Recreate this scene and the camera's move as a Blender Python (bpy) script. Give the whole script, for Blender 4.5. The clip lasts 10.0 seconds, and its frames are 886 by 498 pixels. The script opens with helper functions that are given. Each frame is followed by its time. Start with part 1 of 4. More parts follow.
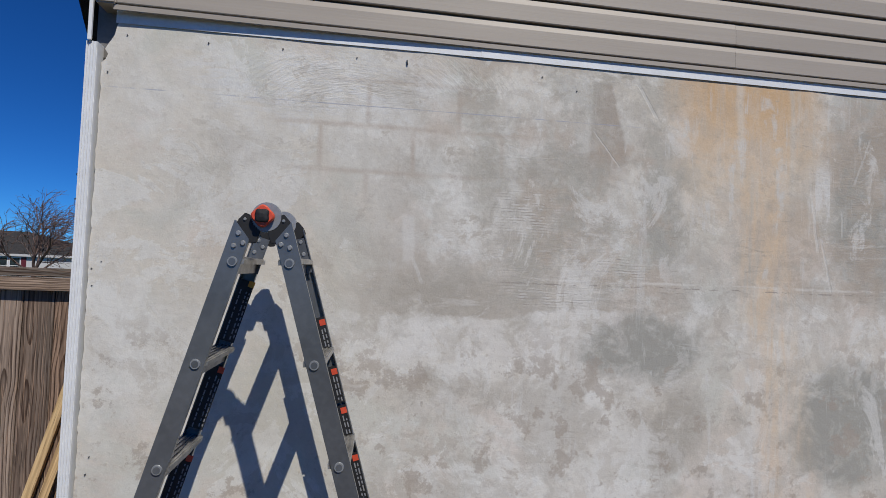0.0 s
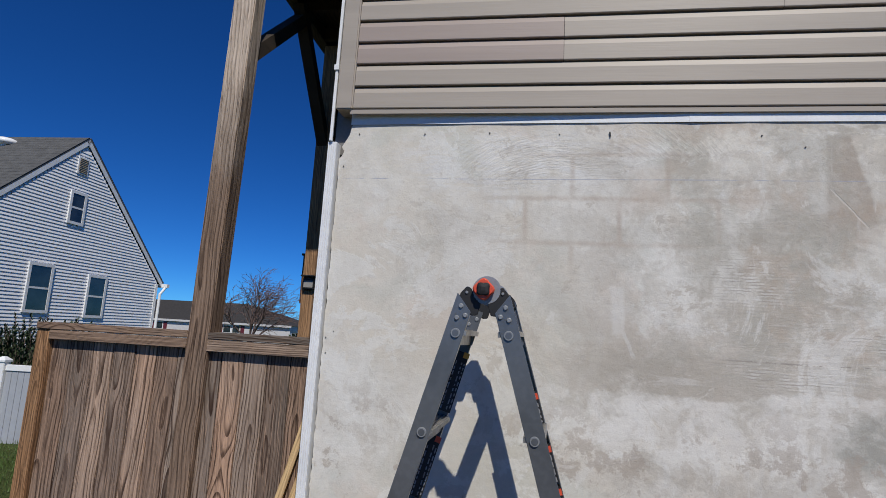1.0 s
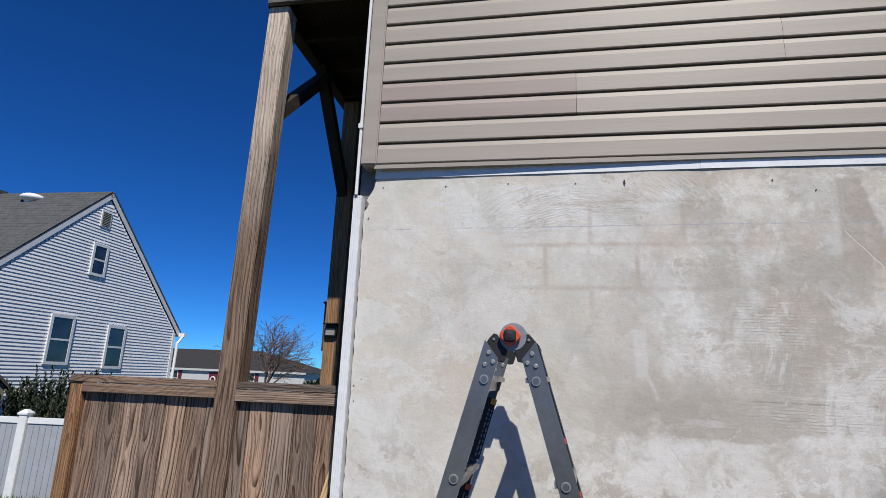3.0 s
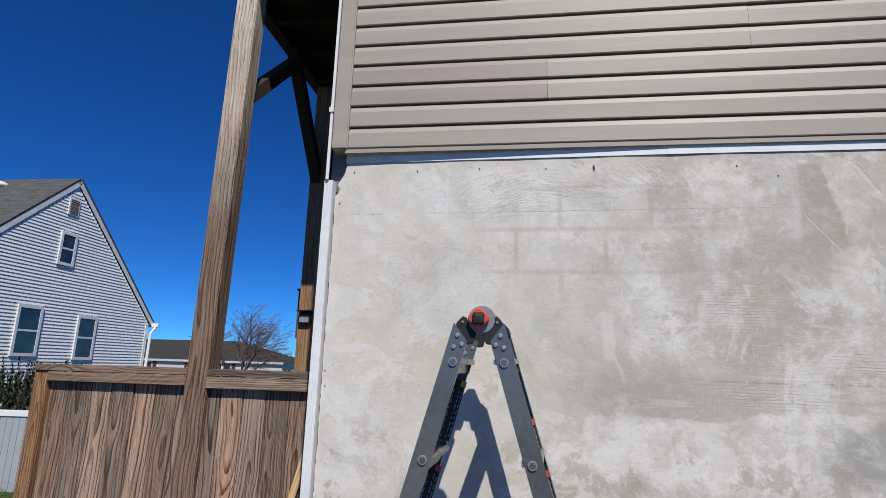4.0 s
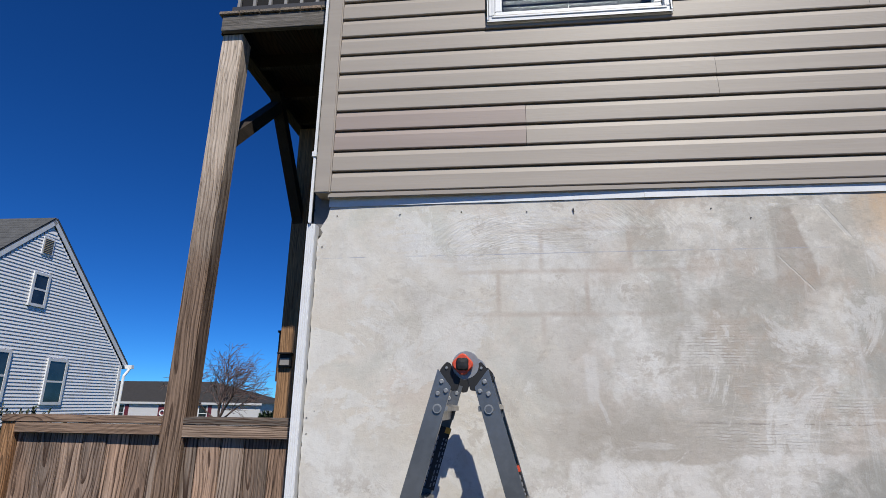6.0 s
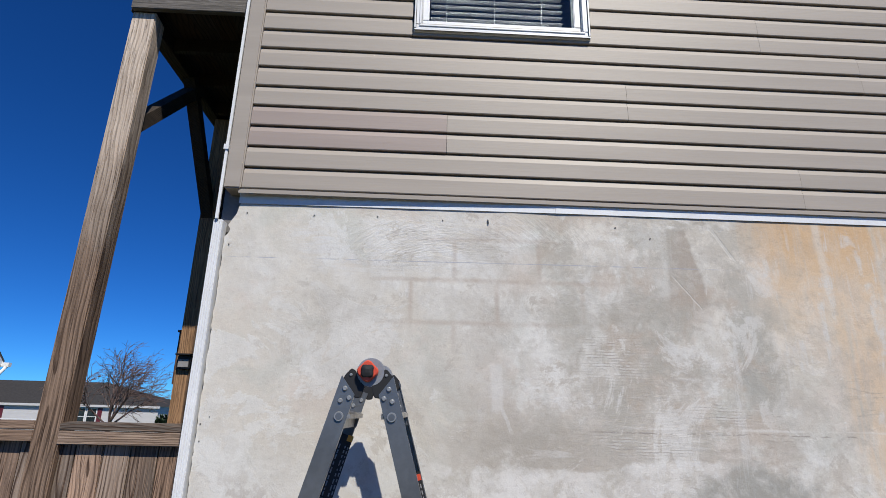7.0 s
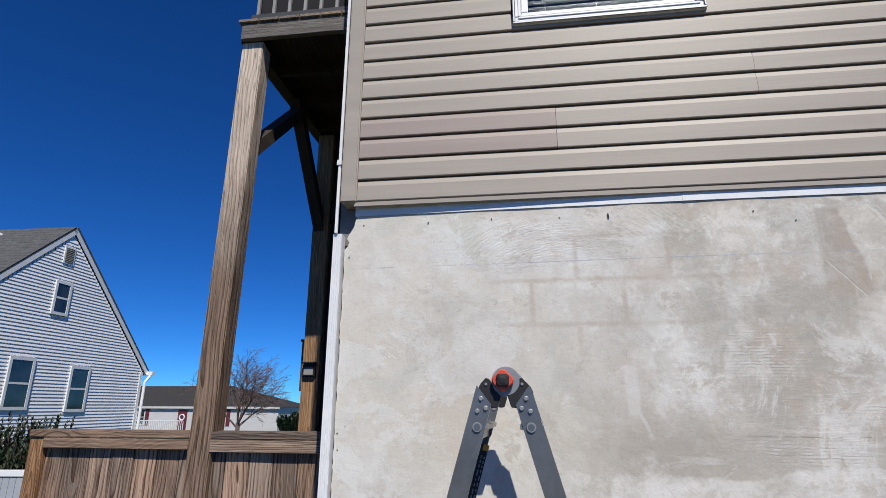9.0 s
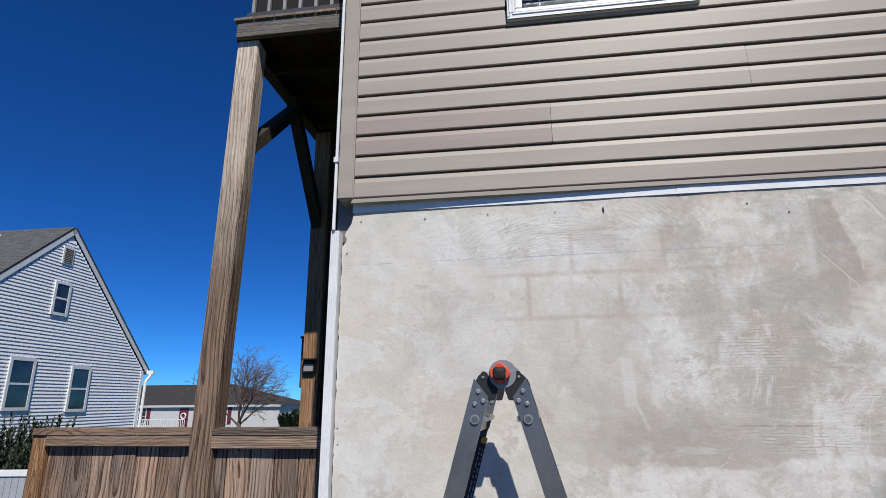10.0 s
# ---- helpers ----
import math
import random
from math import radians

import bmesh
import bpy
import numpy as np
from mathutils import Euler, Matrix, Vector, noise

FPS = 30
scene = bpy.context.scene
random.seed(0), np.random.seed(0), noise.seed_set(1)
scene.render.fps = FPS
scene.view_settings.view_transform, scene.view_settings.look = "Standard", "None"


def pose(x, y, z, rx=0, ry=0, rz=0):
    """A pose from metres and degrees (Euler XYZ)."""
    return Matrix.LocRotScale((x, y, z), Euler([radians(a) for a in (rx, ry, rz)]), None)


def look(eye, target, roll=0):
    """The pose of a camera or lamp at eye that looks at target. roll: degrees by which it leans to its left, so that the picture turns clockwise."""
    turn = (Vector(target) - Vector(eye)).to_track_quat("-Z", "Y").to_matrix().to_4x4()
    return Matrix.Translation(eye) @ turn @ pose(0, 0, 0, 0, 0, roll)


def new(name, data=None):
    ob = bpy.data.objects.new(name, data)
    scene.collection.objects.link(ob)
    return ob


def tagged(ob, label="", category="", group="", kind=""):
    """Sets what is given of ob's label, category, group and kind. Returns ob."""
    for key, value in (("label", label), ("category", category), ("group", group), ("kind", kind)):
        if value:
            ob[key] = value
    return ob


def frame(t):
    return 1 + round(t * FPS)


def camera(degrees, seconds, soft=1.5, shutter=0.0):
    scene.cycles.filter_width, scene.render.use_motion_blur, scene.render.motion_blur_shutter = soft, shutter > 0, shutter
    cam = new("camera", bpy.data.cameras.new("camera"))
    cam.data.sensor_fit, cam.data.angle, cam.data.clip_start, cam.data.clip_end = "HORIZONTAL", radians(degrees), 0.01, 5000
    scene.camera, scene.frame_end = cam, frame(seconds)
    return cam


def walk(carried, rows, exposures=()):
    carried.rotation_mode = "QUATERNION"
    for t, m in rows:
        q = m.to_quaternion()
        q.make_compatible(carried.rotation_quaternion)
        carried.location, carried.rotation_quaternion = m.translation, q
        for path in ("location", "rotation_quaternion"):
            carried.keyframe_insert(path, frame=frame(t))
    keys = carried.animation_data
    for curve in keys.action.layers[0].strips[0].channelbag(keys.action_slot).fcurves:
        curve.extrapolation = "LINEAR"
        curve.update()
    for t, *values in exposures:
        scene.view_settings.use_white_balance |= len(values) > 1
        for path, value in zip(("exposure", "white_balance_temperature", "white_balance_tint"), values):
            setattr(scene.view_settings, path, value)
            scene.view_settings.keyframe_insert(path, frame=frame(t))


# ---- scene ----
cam = camera(78.1, 10.0, soft=0.7)
PATH = [
    (0, (0.336, 0.024, 1.742), (0.642, 2.0, 1.818), 2.3),
    (0.5, (0.231, 0.044, 1.713), (0.164, 2.034, 1.897), 2.7),
    (1, (0.171, 0.018, 1.737), (-0.139, 1.97, 2.043), 3.3),
    (1.5, (0.152, -0.016, 1.759), (-0.247, 1.911, 2.113), 2.6),
    (2, (0.157, -0.054, 1.765), (-0.272, 1.864, 2.133), 2.5),
    (2.5, (0.14, -0.054, 1.755), (-0.276, 1.854, 2.188), 2.3),
    (2.7, (0.126, -0.078, 1.753), (-0.251, 1.833, 2.209), 2.5),
    (3.8, (0.183, -0.065, 1.715), (-0.144, 1.856, 2.165), 1.8),
    (4, (0.171, -0.069, 1.725), (-0.11, 1.867, 2.145), 1.7),
    (4.5, (0.178, -0.059, 1.734), (-0.058, 1.879, 2.168), 1.7),
    (5, (0.164, -0.062, 1.765), (-0.055, 1.864, 2.256), 1.3),
    (5.5, (0.151, -0.087, 1.767), (-0.067, 1.825, 2.31), 1.0),
    (5.7, (0.160, -0.088, 1.755), (-0.0605, 1.852, 2.303), 0.8),
    (6.8, (0.176, -0.091, 1.766), (0.06, 1.821, 2.342), 1.7),
    (7, (0.201, -0.078, 1.765), (0.274, 1.837, 2.336), 1.4),
    (7.2, (0.212, -0.080, 1.768), (0.468, 1.838, 2.352), 1.1),
    (7.5, (0.228, -0.084, 1.772), (0.455, 1.823, 2.331), 0.9),
    (7.8, (0.188, -0.084, 1.775), (0.240, 1.836, 2.320), 1.25),
    (8, (0.161, -0.084, 1.776), (0.09, 1.844, 2.304), 1.4),
    (8.5, (0.13, -0.072, 1.797), (-0.055, 1.851, 2.313), 0.8),
    (9, (0.082, -0.039, 1.811), (-0.18, 1.865, 2.362), 0.2),
    (9.5, (0.074, -0.057, 1.816), (-0.193, 1.842, 2.386), -0.4),
    (10, (0.094, -0.056, 1.803), (-0.165, 1.853, 2.34), -0.5),
]
walk(cam, [(t, look(eye, target, roll)) for t, eye, target, roll in PATH], exposures=[(0, -0.12), (0.6, -0.08), (1.2, 0.02), (2.2, 0.21), (5.0, 0.22), (7.5, 0.25), (10, 0.27)])

# ---- world, sun, exposure ----
SUN = Vector((0.41, -1.0, 1.33)).normalized()
world = bpy.data.worlds.new("world")
scene.world = world
world.use_nodes = True
wt = world.node_tree
sky = wt.nodes.new("ShaderNodeTexSky")
sky.sky_type = "NISHITA"
sky.sun_disc = False
sky.sun_elevation = math.asin(SUN.z)
sky.sun_rotation = math.atan2(SUN.x, SUN.y)
sky.altitude = 2500
sky.air_density, sky.dust_density, sky.ozone_density = 0.75, 0.0, 2.5
deep = wt.nodes.new("ShaderNodeHueSaturation")
deep.inputs["Saturation"].default_value = 1.2
deep.inputs["Value"].default_value = 1.0
wt.links.new(sky.outputs[0], deep.inputs["Color"])
clear = wt.nodes.new("ShaderNodeMix")
clear.data_type, clear.blend_type = "RGBA", "MULTIPLY"
clear.inputs[0].default_value = 1.0
clear.inputs[7].default_value = (0.24, 0.70, 1.20, 1)
wt.links.new(deep.outputs[0], clear.inputs[6])
wt.links.new(clear.outputs[2], wt.nodes["Background"].inputs[0])
wt.nodes["Background"].inputs[1].default_value = 0.079
sun = new("sun", bpy.data.lights.new("sun", "SUN"))
sun.data.energy, sun.data.angle, sun.data.color = 3.98, radians(0.55), (1.0, 0.956, 0.868)
sun.matrix_world = look(SUN * 30, (0, 0, 0))


# ---- node helpers ----
class V:
    """A node socket with arithmetic, to write procedural masks as plain expressions."""

    def __init__(self, nt, sock):
        self.nt, self.s = nt, sock

    def op(self, kind, *others, clamp=False):
        n = self.nt.nodes.new("ShaderNodeMath")
        n.operation, n.use_clamp = kind, clamp
        self.nt.links.new(self.s, n.inputs[0])
        for i, o in enumerate(others):
            if isinstance(o, V):
                self.nt.links.new(o.s, n.inputs[i + 1])
            else:
                n.inputs[i + 1].default_value = o
        return V(self.nt, n.outputs[0])

    def __add__(self, o): return self.op("ADD", o)
    def __radd__(self, o): return self.op("ADD", o)
    def __sub__(self, o): return self.op("SUBTRACT", o)
    def __rsub__(self, o): return (self * -1.0) + o
    def __mul__(self, o): return self.op("MULTIPLY", o)
    def __rmul__(self, o): return self.op("MULTIPLY", o)
    def __truediv__(self, o): return self.op("DIVIDE", o)
    def sin(self): return self.op("SINE")
    def abs(self): return self.op("ABSOLUTE")
    def max(self, o): return self.op("MAXIMUM", o)
    def min(self, o): return self.op("MINIMUM", o)

    def step(self, a, b, lo=0.0, hi=1.0):
        n = self.nt.nodes.new("ShaderNodeMapRange")
        n.interpolation_type = "SMOOTHSTEP"
        self.nt.links.new(self.s, n.inputs[0])
        for i, v in enumerate((a, b, lo, hi)):
            n.inputs[i + 1].default_value = v
        return V(self.nt, n.outputs[0])


class Mat:
    def __init__(self, name, rough=0.6, metal=0.0, spec=0.5):
        self.m = bpy.data.materials.new(name)
        self.m.use_nodes = True
        self.nt = self.m.node_tree
        self.b = self.nt.nodes["Principled BSDF"]
        self.b.inputs["Roughness"].default_value = rough
        self.b.inputs["Metallic"].default_value = metal
        self.b.inputs["Specular IOR Level"].default_value = spec
        co = self.nt.nodes.new("ShaderNodeTexCoord")
        self.obj = co.outputs["Object"]
        self.rand = None

    def random(self):
        if self.rand is None:
            n = self.nt.nodes.new("ShaderNodeObjectInfo")
            self.rand = V(self.nt, n.outputs["Random"])
        return self.rand

    def xyz(self):
        n = self.nt.nodes.new("ShaderNodeSeparateXYZ")
        self.nt.links.new(self.obj, n.inputs[0])
        return [V(self.nt, o) for o in n.outputs]

    def place(self, scale=(1, 1, 1), shift=(0, 0, 0), random=0.0):
        n = self.nt.nodes.new("ShaderNodeMapping")
        self.nt.links.new(self.obj, n.inputs[0])
        n.inputs["Scale"].default_value = scale
        n.inputs["Location"].default_value = shift
        if random:
            c = self.nt.nodes.new("ShaderNodeCombineXYZ")
            r = self.random() * random
            for i in range(3):
                self.nt.links.new((r * (1.0 + 0.37 * i)).s, c.inputs[i])
            self.nt.links.new(c.outputs[0], n.inputs["Location"])
        return n.outputs[0]

    def noise(self, scale=1.0, detail=4.0, rough=0.55, stretch=(1, 1, 1), shift=(0, 0, 0), random=0.0, distort=0.0):
        n = self.nt.nodes.new("ShaderNodeTexNoise")
        self.nt.links.new(self.place(stretch, shift, random), n.inputs["Vector"])
        n.inputs["Scale"].default_value = scale
        n.inputs["Detail"].default_value = detail
        n.inputs["Roughness"].default_value = rough
        n.inputs["Distortion"].default_value = distort
        return V(self.nt, n.outputs[0])

    def mix(self, a, b, f):
        n = self.nt.nodes.new("ShaderNodeMix")
        n.data_type = "RGBA"
        if isinstance(f, V):
            self.nt.links.new(f.s, n.inputs[0])
        else:
            n.inputs[0].default_value = f
        for i, c in ((6, a), (7, b)):
            if isinstance(c, tuple):
                n.inputs[i].default_value = (*c, 1)
            else:
                self.nt.links.new(c, n.inputs[i])
        return n.outputs[2]

    def colour(self, c):
        if isinstance(c, tuple):
            self.b.inputs["Base Color"].default_value = (*c, 1)
        else:
            self.nt.links.new(c, self.b.inputs["Base Color"])
        return self

    def bump(self, h, strength=0.3, distance=0.01):
        n = self.nt.nodes.new("ShaderNodeBump")
        n.inputs["Strength"].default_value = strength
        n.inputs["Distance"].default_value = distance
        self.nt.links.new(h.s, n.inputs["Height"])
        self.nt.links.new(n.outputs[0], self.b.inputs["Normal"])
        return self

    def rough(self, v):
        self.nt.links.new(v.s, self.b.inputs["Roughness"])
        return self


def plain(name, c, rough=0.5, metal=0.0, vary=0.12, scale=6.0, bump=0.05, random=3.0):
    """Paint, plastic or metal with slight mottling and dirt at two scales."""
    k = Mat(name, rough, metal)
    big = k.noise(scale, 5, random=random).step(0.3, 0.75)
    fine = k.noise(scale * 14, 3, random=random).step(0.35, 0.7)
    dark = tuple(x * (1 - 1.6 * vary) for x in c)
    lite = tuple(min(1, x * (1 + vary)) for x in c)
    k.colour(k.mix(dark, lite, big * 0.7 + fine * 0.3))
    if bump:
        k.bump(fine, bump, 0.002)
    return k.m


def wood(name, light, mid, dark, grey=0.35, axis=2, ring=125.0, stretch=0.10, ink=1.0, warm=0.65, pale_top=None):
    """Flat-sawn softwood: contour-like growth rings drawn out along the board, knots, weathering."""
    k = Mat(name, 0.8, spec=0.25)
    s = [1.0, 1.0, 1.0]
    s[axis] = stretch
    slow = [0.4, 0.4, 0.4]
    slow[axis] = 16.0 * stretch
    w1 = k.noise(1.0, 2, 0.45, tuple(slow), random=40.0) - 0.5
    w2 = k.noise(1.0, 2, 0.45, tuple(slow), shift=(9, 3, 5), random=63.0) - 0.5
    across = [v for i, v in enumerate(k.xyz()) if i != axis]
    p = across[0] + (k.random() - 0.5) * 0.09 + w1 * 0.10
    q = across[1] + (k.random() * 5.3).op("FRACT") * 0.07 + 0.015 + w2 * 0.10
    field = (p * p + q * q).op("SQRT")
    # knots push the rings aside
    n = k.nt.nodes.new("ShaderNodeTexVoronoi")
    n.inputs["Scale"].default_value = 2.1
    st = [1.0, 1.0, 1.0]
    st[axis] = 0.55
    k.nt.links.new(k.place(tuple(st), random=17.0), n.inputs["Vector"])
    dist = V(k.nt, n.outputs["Distance"])
    swirl = dist.step(0.0, 0.20, 0.05, 0.0)
    jit = k.noise(1.0, 3, 0.6, tuple(14.0 if i != axis else 2.0 for i in range(3)), random=13.0) * 0.0028
    spacing = (k.random() * 3.7).op("FRACT") * 0.65 + 0.6
    turn = ((field + swirl + jit) * spacing * ring).op("FRACT")
    line = turn.step(0.50, 0.88) * turn.step(1.0, 0.96)
    f = [95.0, 95.0, 95.0]
    f[axis] = 2.2
    fibre = k.noise(1.0, 4, 0.65, tuple(f), random=30.0).step(0.36, 0.64)
    g2 = [210.0, 210.0, 210.0]
    g2[axis] = 5.0
    check = k.noise(1.0, 3, 0.6, tuple(g2), random=70.0).step(0.56, 0.68)
    hair = k.noise(1.0, 2, 0.5, tuple(g2), shift=(5, 5, 5), random=23.0).step(0.55, 0.7)
    tone = k.noise(1.6, 3, 0.5, tuple(s), random=55.0).step(0.3, 0.7)
    blot = k.noise(3.0, 6, 0.65, tuple(1.0 if i != axis else 0.35 for i in range(3)), random=21.0).step(0.42, 0.68)
    c = k.mix(light, mid, tone * 0.6 + k.random() * 0.4)
    hue = (k.random() * 7.3).op("FRACT")
    c = k.mix(c, (light[0] * 1.0, light[1] * 0.72, light[2] * 0.5), hue.step(0.45, 0.7) * warm)
    ash = (k.random() * 13.7).op("FRACT")
    c = k.mix(c, (0.27, 0.235, 0.205), ash.step(0.45, 0.75) * grey * 1.3)
    g = k.random() * 0.5 + blot * 0.8
    c = k.mix(c, (0.20, 0.175, 0.15), g * grey)
    if grey >= 0.45:
        age = (k.random() * 29.3).op("FRACT")
        c = k.mix(c, (0.135, 0.115, 0.10), age.step(0.72, 0.98) * 0.5)
        c = k.mix(c, (0.66, 0.50, 0.39), age.step(0.42, 0.10) * 0.45)
    fade = k.noise(1.0, 4, 0.6, tuple(9.0 if i != axis else 1.3 for i in range(3)), random=37.0).step(0.34, 0.56, 0.45, 1.0)
    if pale_top:
        # blends to a pale tan over the upper length
        up = (k.xyz()[axis] + (blot - 0.5) * 0.5).step(pale_top[0], pale_top[1])
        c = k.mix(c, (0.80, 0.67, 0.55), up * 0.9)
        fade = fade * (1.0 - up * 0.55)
    c = k.mix(c, dark, line * fade * ((tone * 0.2 + 0.78) * ink))
    c = k.mix(c, tuple(x * 0.4 for x in dark), fibre * 0.5 * (fade * 0.5 + 0.5))
    c = k.mix(c, tuple(min(1.0, v * 1.35) for v in light), hair * 0.35)
    c = k.mix(c, tuple(x * 0.3 for x in dark), check * 0.7)
    knot = dist.step(0.022, 0.06, 1.0, 0.0)
    c = k.mix(c, (0.04, 0.022, 0.013), knot * 0.8)
    k.colour(c)
    k.bump(fibre * 0.6 - line * 0.5 - check, 0.5, 0.002)
    return k.m


# ---- materials ----
def parge_material():
    k = Mat("parge_cement", 0.9, spec=0.2)
    x, y, z = k.xyz()
    w1 = k.noise(1.7, 7, 0.66, shift=(3, 0, 1)) - 0.5
    w2 = k.noise(1.9, 7, 0.66, shift=(7, 0, 5)) - 0.5
    f1 = k.noise(8.0, 6, 0.7, shift=(1, 3, 1)) - 0.5
    mott = k.noise(2.6, 10, 0.66, distort=0.35)
    clump = k.noise(7.0, 9, 0.7, shift=(6, 1, 9), distort=0.6)
    fine = k.noise(42.0, 6, 0.7)
    streak = k.noise(1.0, 7, 0.66, (11.0, 1.0, 1.1), distort=0.6)
    trowel = k.noise(1.0, 7, 0.68, (2.2, 1.0, 16.0), distort=1.0)
    sweep = k.noise(1.0, 7, 0.68, (5.0, 1.0, 34.0), shift=(2, 2, 2), distort=1.6)

    def blob(cx, cz, rx, rz, edge=0.45, wob=0.5):
        a = (x - cx + w1 * wob + f1 * 0.14) / rx
        b = (z - cz + w2 * wob + f1 * 0.14) / rz
        return (a * a + b * b).op("SQRT").step(1.0 - edge, 1.0 + edge * 0.5, 1.0, 0.0)

    cream, pale = (0.635, 0.590, 0.515), (0.69, 0.67, 0.625)
    c = k.mix(cream, pale, k.noise(1.4, 6, 0.62, shift=(11, 2, 3)).step(0.38, 0.62))
    c = k.mix(c, (0.685, 0.68, 0.67), blob(0.15, 2.55, 0.62, 0.16) * sweep.step(0.40, 0.58) * 0.75)
    # cool and warm areas of the coat, with crisp trowel edges
    cool = k.noise(1.5, 9, 0.62, shift=(21, 5, 2), distort=0.5).step(0.50, 0.60)
    rosy = k.noise(1.8, 9, 0.64, shift=(4, 15, 8), distort=0.5).step(0.52, 0.62)
    skim = k.noise(2.3, 10, 0.70, (1.0, 1.0, 1.3), shift=(17, 3, 12), distort=0.8).step(0.535, 0.575)
    c = k.mix(c, (0.525, 0.525, 0.47), cool * 0.55)
    c = k.mix(c, (0.62, 0.525, 0.455), rosy * 0.45)
    c = k.mix(c, (0.70, 0.69, 0.655), skim * 0.65)
    scab = k.noise(4.5, 10, 0.74, (1.0, 1.0, 1.1), shift=(31, 3, 7), distort=0.4).step(0.575, 0.61)
    c = k.mix(c, (0.47, 0.425, 0.37), scab * x.step(-0.9, 0.6, 0.3, 0.7))
    side = x.step(-0.1, 0.9, 0.35, 1.0)
    c = k.mix(c, (0.50, 0.455, 0.395), side * clump.step(0.46, 0.58) * 0.5)
    c = k.mix(c, (0.45, 0.42, 0.37), side * mott.step(0.49, 0.57) * 0.5)
    # grey-brown weathered areas
    taupe = blob(1.18, 2.05, 0.38, 0.30).max(blob(0.72, 1.62, 0.36, 0.10, 0.5, 0.3) * 0.9)
    taupe = taupe.max(blob(1.46, 2.69, 0.05, 0.022, 0.4, 0.05)).max(blob(1.57, 2.695, 0.035, 0.018, 0.4, 0.05)).max(blob(0.78, 1.2, 0.32, 0.13, 0.4, 0.4) * 0.8)
    taupe = taupe.max(blob(-0.42, 1.25, 0.12, 0.17, 0.7, 0.3) * 0.8).max(blob(1.72, 1.02, 0.26, 0.20)).max(blob(0.62, 2.22, 0.16, 0.10, 0.7, 0.2) * 0.6)
    taupe = taupe.max(blob(-0.15, 2.22, 0.22, 0.13, 0.8, 0.3) * 0.45).max(blob(0.05, 1.95, 0.30, 0.14, 0.8, 0.3) * 0.4)
    drop = ((x - 1.44 - (2.66 - z) * 0.08 + f1 * 0.05 + w1 * 0.10) / ((2.72 - z) * 0.18 + 0.035)).abs().step(0.72, 1.05, 1.0, 0.0)
    c = k.mix(c, (0.375, 0.325, 0.275), drop * z.step(2.10, 2.32) * z.step(2.665, 2.64) * (clump.step(0.36, 0.56) * 0.4 + 0.4))
    # edge of an older coat: darker above, pale skim below
    lip = z - 1.545 - (x - 0.8) * 0.05 + f1 * 0.05 + w1 * 0.22
    above = lip.step(-0.006, 0.016) * x.step(0.2, 0.55) * x.step(2.1, 1.8) * z.step(2.0, 1.62)
    c = k.mix(c, (0.45, 0.40, 0.345), above * (mott.step(0.40, 0.55) * 0.35 + clump.step(0.40, 0.56) * 0.25 + 0.08))
    below = lip.step(0.01, -0.006) * x.step(0.1, 0.4) * x.step(2.1, 1.8) * z.step(1.20, 1.40)
    c = k.mix(c, (0.70, 0.675, 0.635), below * clump.step(0.62, 0.44) * 0.68)
    t2 = taupe * (mott.step(0.40, 0.56) * 0.75 + 0.25)
    c = k.mix(c, (0.40, 0.365, 0.315), t2 * (clump.step(0.38, 0.56) * 0.40 + 0.45))
    slate = blob(1.66, 1.40, 0.32, 0.17, 0.3, 0.25).max(blob(2.95, 2.15, 0.36, 0.52, 0.35, 0.35)).max(blob(2.78, 1.05, 0.30, 0.30, 0.3, 0.3))
    slate = slate.max(blob(1.75, 2.05, 0.12, 0.3, 0.6, 0.3) * 0.8).max(blob(3.9, 1.5, 0.7, 0.9))
    c = k.mix(c, (0.345, 0.335, 0.30), slate * (clump.step(0.36, 0.54) * 0.45 + 0.52))
    region = x.step(0.25, 1.1) * z.step(1.40, 1.75)
    c = k.mix(c, (0.39, 0.37, 0.325), region * k.noise(4.2, 9, 0.7, shift=(5, 9, 2), distort=0.3).step(0.47, 0.57) * 0.5)
    c = k.mix(c, (0.46, 0.37, 0.295), region * k.noise(2.6, 8, 0.66, shift=(8, 2, 6)).step(0.48, 0.60) * 0.5)
    # ragged speckle low on the wall
    low = z.step(1.62, 1.25) * k.noise(5.5, 9, 0.72, shift=(1, 4, 8)).step(0.545, 0.60)
    c = k.mix(c, (0.37, 0.315, 0.265), low * 0.65)
    pits = k.noise(17.0, 5, 0.7, shift=(2, 8, 1)).step(0.66, 0.72) * z.step(1.6, 1.1)
    c = k.mix(c, (0.34, 0.29, 0.25), pits * 0.6)
    # rust-orange run-down stain with a pale seam
    xb = x - 2.20 + w1 * 0.34 + f1 * 0.16 + (2.72 - z) * 0.12 * (streak - 0.5)
    band = xb.abs().step(0.22, 0.52, 1.0, 0.0)
    rust = band * z.step(1.75, 2.55) * (streak.step(0.34, 0.56) * 0.45 + 0.55)
    run = (x - 2.36 + (z - 1.5) * 0.13 + w1 * 0.16).abs().step(0.06, 0.20, 1.0, 0.0) * z.step(0.3, 1.9, 0.45, 0.85)
    rust = rust.max(run * (streak.step(0.40, 0.58) * 0.8 + 0.2)) * (clump.step(0.42, 0.60, 1.0, 0.55))
    c = k.mix(c, (0.65, 0.50, 0.35), rust)
    c = k.mix(c, (0.58, 0.385, 0.215), band * z.step(2.30, 2.72) * streak.step(0.30, 0.62) * 0.9)
